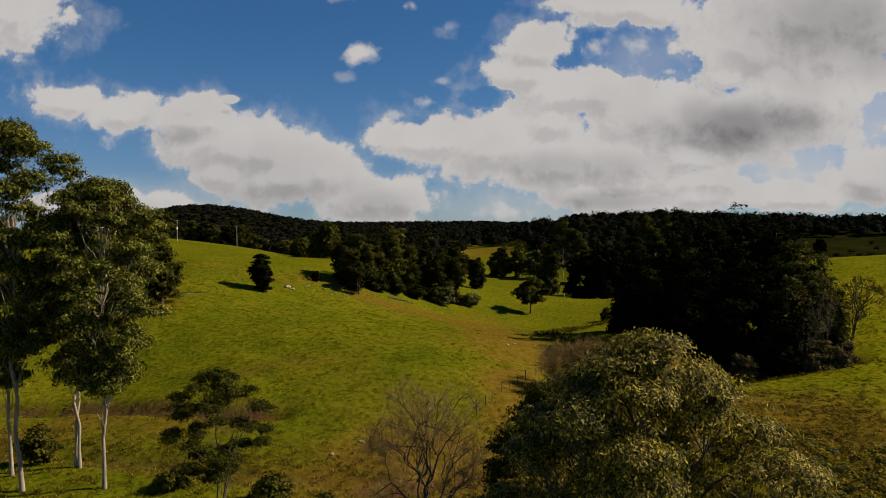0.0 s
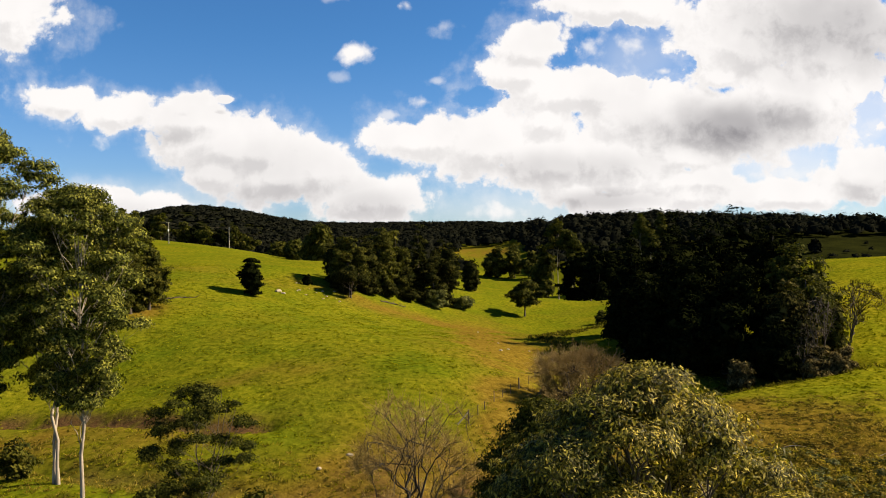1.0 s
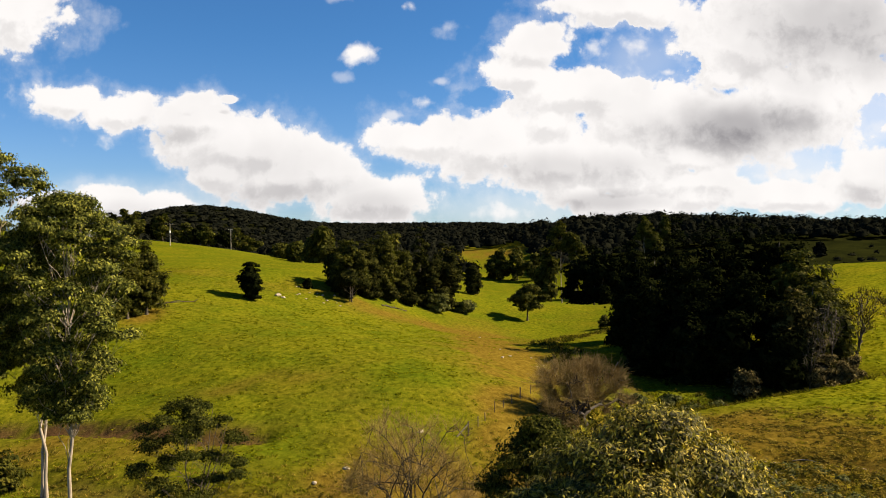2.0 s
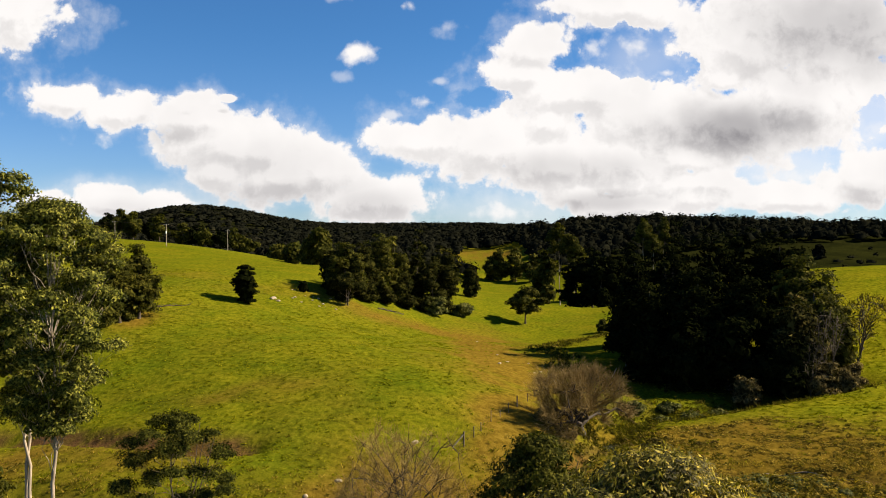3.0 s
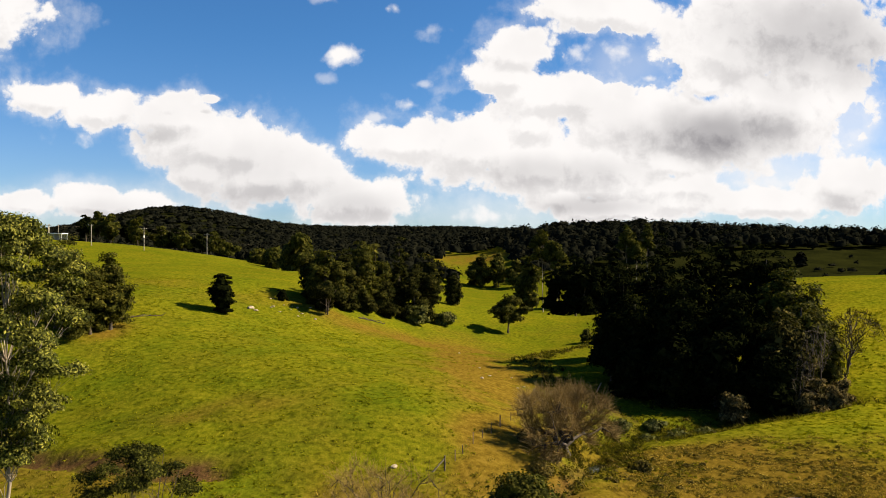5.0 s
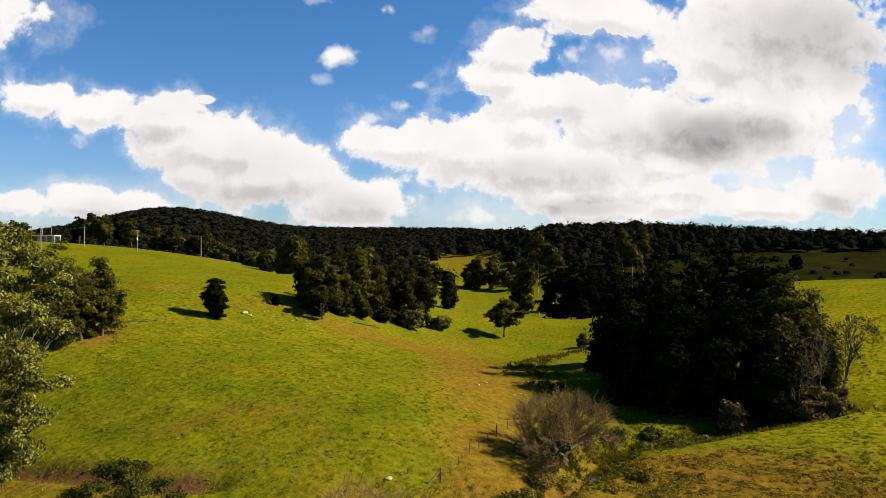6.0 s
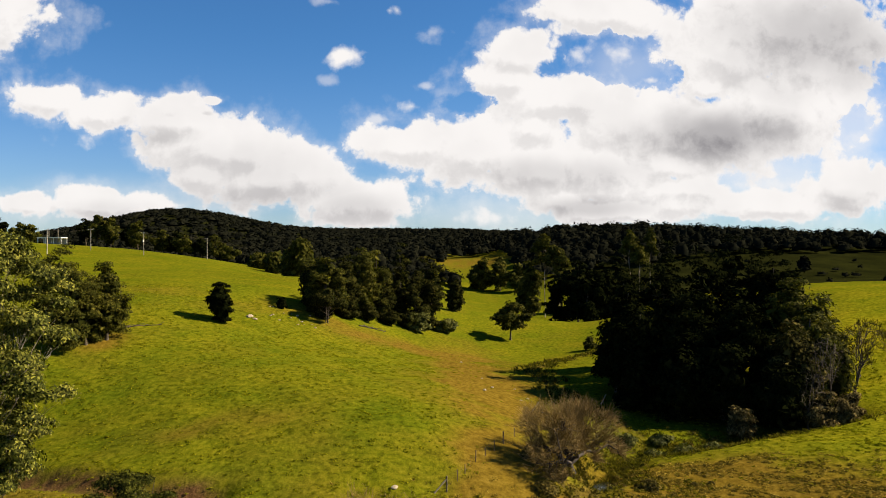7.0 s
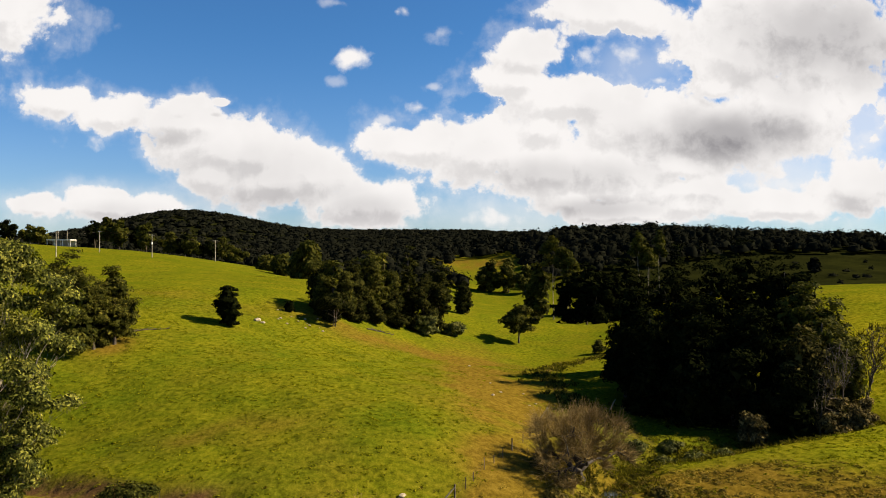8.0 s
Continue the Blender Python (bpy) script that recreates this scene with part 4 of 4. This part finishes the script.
def scattered(count, x0, x1, y0, y1, keep):
    p = np.stack([rng.uniform(x0, x1, count), rng.uniform(y0, y1, count)], -1)
    return p[keep(p[:, 0], p[:, 1]) > rng.random(count)]


forest("range_forest", "dark continuous eucalypt forest on the far range", scattered(6500, -1500, 900, 1150, 1850, lambda x, y: (np.abs(x) < 0.62 * y + 60) * 1.0), 8.5, 22, 18, 3.4, LEAF_FAR_SHADE)
forest("slope_forest", "dark open forest on the nearer ridge", scattered(3200, -60, 760, 580, 1020, lambda x, y: (y > np.where(x > 80, 596 + 0.14 * x, 800)) * (np.abs(x) < 0.62 * y + 60) * 1.0), 12.5, 14, 34, 2.0, LEAF_FAR_SHADE)
forest("paddock_scrub", "low dark scrub dotted over the shaded far paddock", scattered(60, 88, 330, 335, 590, lambda x, y: (np.abs(x) < 0.62 * y) * np.clip(0.5 + lumpy(x * 0.4, y * 0.4), 0.05, 1)), 3.5, 6.0, 24, 0.9, LEAF_FAR_SHADE)
forest("valley_forest", "dark woodland in the valley behind the hill", scattered(1400, -560, 25, 560, 1150, lambda x, y: (y > 560 + 0.1 * x) * (np.abs(x) < 0.62 * y) * 1.0), 13, 13, 32, 2.0, LEAF_FAR_SHADE)

for x, y, tall in ((67.2, 141.0, 15.0), (69.5, 143.5, 17.0), (64.5, 139.5, 11.0)):
    make_bare_tree("dead_tree", "dead grey-limbed tree before the dark stand", x, y, tall, 6.0, 0.14, 6, 14, "dead trees", stem=0.35, rise=0.65, bark=BARK, levels=1, haze=BARK)
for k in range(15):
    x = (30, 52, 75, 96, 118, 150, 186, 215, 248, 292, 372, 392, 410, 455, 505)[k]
    make_tree("skyline_gum_tree", "open-crowned gum standing out on the far ridge", x, 905 + 18 * math.sin(k * 2.1), 11 + 3 * math.sin(k * 1.7) ** 2 + 4 * (x in (392, 410)), 15 + 4 * math.sin(k * 2.9), LEAF_FAR_SHADE, BARK, 0.3, 70, 24, 1.1, 2.0, 0.35, 6, group="skyline gums", lopsided=0.35, hollow=0.4, lobes=8, lobe=0.3)


# ---- grass and creek-side growth ----
def on_ground(p):
    return np.stack([p[:, 0], p[:, 1], height(p[:, 0], p[:, 1])], -1)


def growth(name, label, places, tall, wide, each, leaf, lean=0.55, broad=0.0):
    tagged(new(name, mesh_from(name, *blades(on_ground(places), tall, wide, each, lean, broad), leaf)), label, "grass", kind="stuff")


def mounds(name, label, places, wide, tall, sprays, size, leaf, kind_word="grass", skyward=0.2):
    """Small domes of sprays, one at each place."""
    n = len(places)
    r = wide * rng.uniform(0.5, 1.35, n)
    off = rng.normal(size=(n, sprays, 3))
    off /= np.linalg.norm(off, axis=2, keepdims=True)
    off[:, :, 2] = np.abs(off[:, :, 2])
    reach = r[:, None, None] * rng.uniform(0.7, 1.1, (n, sprays, 1)) * (1, 1, tall)
    centre = on_ground(places)[:, None] + off * reach
    facing = (off + (0, 0, skyward)).reshape(-1, 3)
    tagged(new(name, mesh_from(name, *leaves(centre.reshape(-1, 3), size, 0.1, 1.7, True, facing), leaf)), label, kind_word, kind="stuff")


def clear_of_creek(x, y):
    return (from_line(x, y, CREEK) > 2.0) & (from_line(x, y, GULLY) > 3.0)


def grassy(x, y):
    return clear_of_creek(x, y) * np.clip(1 - dryness(x, y), 0.15, 1) * np.clip(0.55 + 0.6 * lumpy(x * 1.7, y * 1.7), 0.1, 1)


mounds("pasture_tussock", "short green pasture tussocks over the grazed hillside", scattered(11500, -70, 40, 84, 215, lambda x, y: grassy(x, y) * (np.abs(x) < 0.66 * y)), 0.40, 0.28, 13, 0.15, GRASS_BLADE, skyward=1.1)
growth("flat_tussock", "yellow-green tussocks on the flat below the scarp", scattered(3500, -75, 10, 58, 100, lambda x, y: clear_of_creek(x, y) * 0.7), 0.14, 0.5, 9, GRASS_BLADE, 1.1, 0.05)
mounds("knoll_tussock", "green tussocks on the knoll beyond the creek", scattered(11000, 28, 120, 88, 190, lambda x, y: grassy(x, y) * (x > 26 + 0.2 * (y - 100)) * (from_line(x, y, BACKWATER) > 4)), 0.46, 0.32, 13, 0.17, GRASS_BLADE, skyward=1.1)
growth("rank_grass", "tall brown rank grass on the creek flats", scattered(1500, 24, 95, 74, 118, lambda x, y: np.clip(1.1 * dryness(x, y) + (y < 96) * 0.8 - 0.15, 0, 1) * clear_of_creek(x, y) * (y < 103 - 0.05 * (x - 40)) * (from_line(x, y, BACKWATER) > 1.2)), 0.40, 1.2, 30, RANK_BLADE, 0.9, 0.032)
growth("bank_grass", "straggling dry grass along the near creek bank", scattered(4500, -70, 12, 62, 104, lambda x, y: np.clip(np.exp(-((from_line(x, y, CREEK) / 9) ** 2)) + 0.4 * (y < 84), 0, 1) * 0.8), 0.32, 0.6, 10, RANK_BLADE, 0.9, 0.05)
growth("creek_weeds", "thick green weeds in the creek bed", scattered(9000, 12, 78, 106, 145, lambda x, y: np.exp(-((from_line(x, y, GULLY) / 3.6) ** 2)) * np.clip(0.8 + 0.5 * lumpy(x * 2, y * 2), 0, 1)), 0.55, 0.36, 9, WEED_BLADE, 0.9)
growth("gully_weeds", "low weeds along the upstream gully", scattered(2500, 10, 60, 140, 245, lambda x, y: np.exp(-((from_line(x, y, UPSTREAM) / 3.0) ** 2))), 0.7, 0.8, 8, WEED_BLADE, 0.8)
growth("near_thicket", "dark rough growth along the near creek line", scattered(1500, -75, 30, 44, 80, lambda x, y: np.clip(0.0 + 0.9 * lumpy(x * 1.3, y * 1.3), 0, 1)), 0.40, 0.8, 16, WEED_BLADE, 0.9, 0.045)

# Low mounds of scrub on the creek flats.
def below_bank(x, y):
    bank = np.interp(x, BACKWATER[:, 0], BACKWATER[:, 1])
    return (x > 27) * np.clip((bank - 1.5 - y) / 3, 0, 1) * np.clip(0.75 + 0.5 * lumpy(x * 1.4, y * 1.4), 0.1, 1)


def by_creek(x, y):
    return np.exp(-((from_line(x, y, CREEK[4:]) / 3.2) ** 2)) * (y > 90) + 0.8 * np.exp(-((from_line(x, y, GULLY) / 2.6) ** 2)) + 0.7 * bell(x, y, 31, 106, 5, 9)


mounds("brown_scrub", "brown bracken mounds on the creek flat", scattered(1500, 27, 80, 72, 101, below_bank), 0.95, 0.8, 70, 0.22, RANK_BLADE, "scrub", 0.5)
mounds("green_scrub", "dull green weed mounds on the creek flat", scattered(900, 27, 80, 72, 101, below_bank), 0.9, 0.8, 70, 0.22, LEAF_SHRUB, "scrub", 0.5)
mounds("creek_scrub", "dark tangled scrub along the creek bed", scattered(1100, 6, 74, 90, 146, by_creek), 0.75, 0.7, 50, 0.2, WEED_BLADE, "scrub")
mounds("creek_bracken", "dry brown bracken along the creek bed", scattered(900, 6, 74, 90, 146, by_creek), 0.7, 0.7, 50, 0.2, LEAF_BROWN, "scrub")

mounds("flat_bracken", "low dry bracken and rank grass on the brown flat", scattered(3600, 26, 66, 96, 122, lambda x, y: np.clip(dryness(x, y) - 0.1, 0, 1) * clear_of_creek(x, y) * (x > 26 + 0.2 * (y - 100)) * (0.5 + 0.5 * lumpy(x * 2.1, y * 2.1))), 0.55, 0.4, 18, 0.17, RANK_BLADE, "grass", 1.2)


def build_bank_edge():
    """The pale worn lip of the eroded bank."""
    x = np.linspace(40, 88, 90)
    y = np.interp(x, BACKWATER[:, 0], BACKWATER[:, 1]) + 0.25 * np.sin(x * 1.3) + 0.2 * np.sin(x * 0.47)
    line = np.stack([x, y, height(x, y)], -1)
    width = 0.045 + 0.035 * np.sin(x * 2.1) * np.sin(x * 0.7)
    tagged(new("bank_edge", mesh_from("bank_edge", *tube(line, width, 6), ROCK, True)), "pale worn earth lip of the eroded bank", "bank", kind="structure")


build_bank_edge()

# Water in the creek bed.
def build_pool():
    a = np.linspace(0, 2 * np.pi, 40, endpoint=False)
    r = 1 + 0.18 * np.sin(3 * a + 0.5) + 0.1 * np.sin(5 * a)
    cx, cy, z = 26.2, 117.0, ground_at(26.2, 117.0) + 0.55
    bm = bmesh.new()
    bm.faces.new([bm.verts.new((cx + 3.4 * r[i] * np.cos(a[i]), cy + 2.4 * r[i] * np.sin(a[i]), z)) for i in range(40)])
    me = bpy.data.meshes.new("water")
    bm.to_mesh(me)
    bm.free()
    m, tree, bsdf = shader("creek_water")
    bsdf.inputs["Base Color"].default_value = (0.02, 0.025, 0.02, 1)
    bsdf.inputs["Roughness"].default_value = 0.06
    bump(tree, bsdf, noise_node(tree, 3.0, 3), 0.15, 0.05)
    me.materials.append(m)
    tagged(new("water", me), "small dark pool of still creek water", "water", kind="structure")


build_pool()

# Shrubs of the creek line.
SHRUBS = [(-44.8, 86, 4.6, 5.5), (-17, 76, 3.0, 5), (-11, 72, 3.2, 5), (-27, 78, 2.6, 4), (-6, 62, 4.5, 6), (2, 60, 5.0, 6), (16, 114, 1.7, 4), (18.5, 110.5, 1.3, 3.5), (29.5, 110, 1.4, 3), (16, 104, 1.5, 3)]
for x, y, tall, wide in SHRUBS:
    make_tree("creek_shrub", "dark tangled shrub growing along the creek", x, y, tall, wide, LEAF_BROWN if y > 100 else LEAF_MID, BARK, 0.0, 36, 55, 0.24, 0.8, 0.08, 5, group="creek shrubs", category="shrub", skirt=True, lobes=7, lobe=0.45)
for x, y, tall, wide in ((36, 129, 1.8, 4), (41, 131.5, 2.0, 4.5), (46, 132.5, 1.6, 4), (33, 133, 1.5, 3.5), (38.5, 134.5, 1.7, 4)):
    make_tree("weed_clump", "bright green clump of weeds in the creek bed", x, y, tall, wide, LEAF_SHRUB, BARK, 0.0, 35, 90, 0.2, 0.8, 0.05, 2, group="creek weeds", category="shrub", skirt=True, lobes=7, lobe=0.45)


# ---- stones ----
def make_stone(name, label, x, y, size, group):
    bm = bmesh.new()
    bmesh.ops.create_icosphere(bm, subdivisions=2, radius=1)
    for v in bm.verts:
        v.co *= 1 + 0.28 * noise.noise(v.co * 1.7 + Vector((x, y, 0)))
        v.co.z *= 0.62
        if v.co.z < -0.3:
            v.co.z = -0.3
    me = bpy.data.meshes.new(name)
    bm.to_mesh(me)
    bm.free()
    me.materials.append(ROCK)
    ob = new(name, me)
    ob.matrix_world = pose(x, y, ground_at(x, y) + size * 0.12, 0, 0, (x * 77) % 360) @ Matrix.Diagonal((size, size * 0.75, size * 0.8, 1))
    tagged(ob, label, "stone", group)


# Fallen timber on the hillside.
def make_fallen(label, a, b, r, group):
    ax, ay, bx, by = *a, *b
    z0 = ground_at(ax, ay)
    base = thing("fallen_branch", ax, ay, z0, label, "branch", group)
    far = np.array((bx - ax, by - ay, ground_at(bx, by) - z0))
    line = bent((0, 0, r * 0.6), far + (0, 0, r * 0.6), 9, 0, 0.12)
    piece("stem", mesh_from("stem", *tube(line, np.linspace(r, r * 0.4, 9), 7), BARK_DARK, True), base)
    for k in range(16):
        start = line[1 + k % 8]
        tip = start + rng.normal(0, 0.9, 3) * (1, 1, 0.25) + (0, 0, 0.35)
        piece("twig", mesh_from("twig", *tube(bent(start, tip, 4, 0, 0.2), np.linspace(r * 0.5, r * 0.15, 4), 5), BARK_DARK, True), base)


make_fallen("dark fallen branch with broken twigs in the grass", (-58.6, 167.6), (-52.6, 173.6), 0.13, "fallen timber")
make_fallen("weathered fallen trunk before the hillside stand", (-15.5, 219.5), (-9.0, 226.0), 0.22, "fallen timber")
make_stone("stone", "pale boulder half sunk in the pasture", -38.8, 195.0, 1.0, "stones on the hillside")
make_stone("stone", "small pale stone beside the boulder", -37.4, 194.0, 0.6, "stones on the hillside")
for k in range(16):
    make_stone("stone", "small pale stone scattered below the stand", rng.uniform(-37, -24), rng.uniform(199, 211), 0.2 + 0.28 * ((k * 0.27) % 1), "stones on the hillside")
make_stone("stone", "whitish stone by the fence line", -1.7, 99.5, 0.48, "stones by the fence")
make_stone("stone", "whitish stone in the short grass", -9.6, 90.2, 0.42, "stones by the fence")
make_stone("stone", "small stone in the dry grass", -12.5, 86.5, 0.36, "stones by the fence")
for k in range(7):
    make_stone("stone", "small pale stone on the bleached slope", rng.uniform(10, 21), rng.uniform(150, 205), 0.25 + 0.2 * ((k * 0.27) % 1), "stones on the slope")


# ---- fence ----
def stick(name, a, b, r0, r1, material, parent, label=""):
    return piece(name, mesh_from(name, *tube(np.linspace(a, b, 4), np.linspace(r0, r1, 4), 8), material, True), parent, label)


def lidded(name, a, b, r, material, parent, label=""):
    """A round post with a flat chamfered top."""
    pts = np.array([a, np.add(a, np.subtract(b, a) * 0.97), b, b], float)
    return piece(name, mesh_from(name, *tube(pts + np.array([(0, 0, 0)] * 3 + [(0, 0, 0.002)]), (r, r, r * 0.8, 0.001), 8), material), parent, label)


FENCE = [(4.1, 99.5), (5.4, 102.2), (6.4, 104.5), (7.9, 108.2), (9.3, 110.8), (10.6, 113.2), (12.2, 117.0), (14.2, 122), (15.8, 127), (17.4, 132), (18.8, 137), (20.4, 141.5), (24, 147), (29, 152), (34.8, 156.7)]


def build_fence():
    base = thing("fence", FENCE[0][0], FENCE[0][1], ground_at(*FENCE[0]), "old sagging wire fence with grey timber posts beside the creek", "fence")
    ox, oy, oz = base.location
    tops = []
    for k, (x, y) in enumerate(FENCE):
        foot = np.array((x - ox, y - oy, ground_at(x, y) - oz - 0.3))
        tall = 1.25 + 0.2 * math.sin(k * 2.7) + (0.5 if k in (0, 6, 11) else 0)
        top = foot + (0.12 * math.sin(k * 3.1), 0.1 * math.cos(k * 1.9), tall + 0.3)
        lidded("post", foot, top, 0.09 if k in (0, 6, 11) else 0.055, FENCE_WOOD, base)
        tops.append((foot, top))
    for h in (0.45, 0.7, 0.95):
        for (f0, t0), (f1, t1) in zip(tops[:-1], tops[1:]):
            a, b = f0 + (t0 - f0) * h, f1 + (t1 - f1) * h
            piece("wire", mesh_from("wire", *tube(bent(a, b, 4, -0.02, 0.0), np.full(4, 0.004), 3), BARK), base)
    f, t = tops[0]
    stick("stay", f + (-1.4, -0.5, 0.3), f + (t - f) * 0.85, 0.09, 0.08, ROCK, base, "bleached diagonal stay")
    f, t = tops[11]
    stick("stay", f + (-1.2, -0.3, 0.3), t + (0.0, 0, 0.4), 0.10, 0.09, ROCK, base, "bleached leaning rail")
    stick("stay", f + (0.9, 0.2, 0.3), t + (0.0, 0, 0.4), 0.08, 0.08, TIMBER, base)
    f, t = tops[14]
    stick("stay", f + (-0.6, 0, 0.2), t + (0.5, 0, 0.6), 0.09, 0.08, ROCK, base, "bleached leaning pole")


build_fence()


# ---- power line and shed on the crest ----
def build_pole(x, y, tall, arm=True, box=False):
    base = thing("power_pole", x, y, ground_at(x, y) - 0.3, "grey timber power pole with crossarm on the crest", "power pole", "power line")
    stick("pole", (0, 0, 0), (0, 0, tall), 0.19, 0.13, POLE_WOOD, base)
    if arm:
        bm = bmesh.new()
        bmesh.ops.create_cube(bm, size=1, matrix=Matrix.Translation((0, -0.15, tall - 0.5)) @ Matrix.Diagonal((2.4, 0.12, 0.14, 1)))
        bmesh.ops.bevel(bm, geom=bm.edges[:], offset=0.015, segments=1)
        me = bpy.data.meshes.new("crossarm")
        bm.to_mesh(me)
        bm.free()
        me.materials.append(TIMBER)
        piece("crossarm", me, base)
        for s in (-1.1, -0.4, 0.4, 1.1):
            stick("insulator", (s, -0.15, tall - 0.42), (s, -0.15, tall - 0.2), 0.06, 0.04, WHITE, base, "white ceramic insulator")
    if box:
        stick("transformer", (0, -0.35, tall * 0.58), (0, -0.35, tall * 0.68), 0.34, 0.34, WHITE, base, "pale cylindrical transformer")
    return (x, y, ground_at(x, y) - 0.3 + tall - 0.25)


WHITE = rough_material("white_paint", (0.70, 0.70, 0.68), (0.80, 0.80, 0.78), 3.0, 0.5, 0.002)
GREY_STEEL = rough_material("grey_sheet_steel", (0.22, 0.23, 0.24), (0.34, 0.35, 0.36), 2.0, 0.5, 0.004)
heads = [build_pole(-149, 329, 10.5), build_pole(-156, 386.5, 10.5), build_pole(-128.3, 378.3, 11.0, True, True), build_pole(-108.6, 412.7, 11.2), build_pole(-84, 470, 10.5)]
build_pole(-199, 436, 9, False)
build_pole(-196, 440, 9, False)
for a, b in zip(heads[:-1], heads[1:]):
    line = bent(a, b, 9, -0.015, 0.0)
    ob = new("cable", mesh_from("cable", *tube(line, np.full(9, 0.016), 4), BARK))
    tagged(ob, "thin dark power cable strung between the poles", "cable", "power line")


def slab(name, size, at, material, parent, label="", bevel=0.03):
    bm = bmesh.new()
    bmesh.ops.create_cube(bm, size=1, matrix=Matrix.Translation(at) @ Matrix.Diagonal((*size, 1)))
    bmesh.ops.bevel(bm, geom=bm.edges[:], offset=bevel, segments=1)
    me = bpy.data.meshes.new(name)
    bm.to_mesh(me)
    bm.free()
    me.materials.append(material)
    return piece(name, me, parent, label)


def build_shed(x, y):
    base = thing("open_shed", x, y, ground_at(x, y) - 0.1, "open farm shed with flat white-edged roof on the crest", "shed")
    slab("roof", (12.5, 7, 0.45), (0, 0, 3.4), WHITE, base, "flat roof with white fascia")
    for px in (-5.9, -2, 2, 5.9):
        for py in (-3.2, 3.2):
            slab("post", (0.22, 0.22, 3.2), (px, py, 1.6), WHITE, base, bevel=0.02)
    slab("back_wall", (12.2, 0.12, 3.1), (0, 3.38, 1.55), GREY_STEEL, base)


build_shed(-191.5, 424)
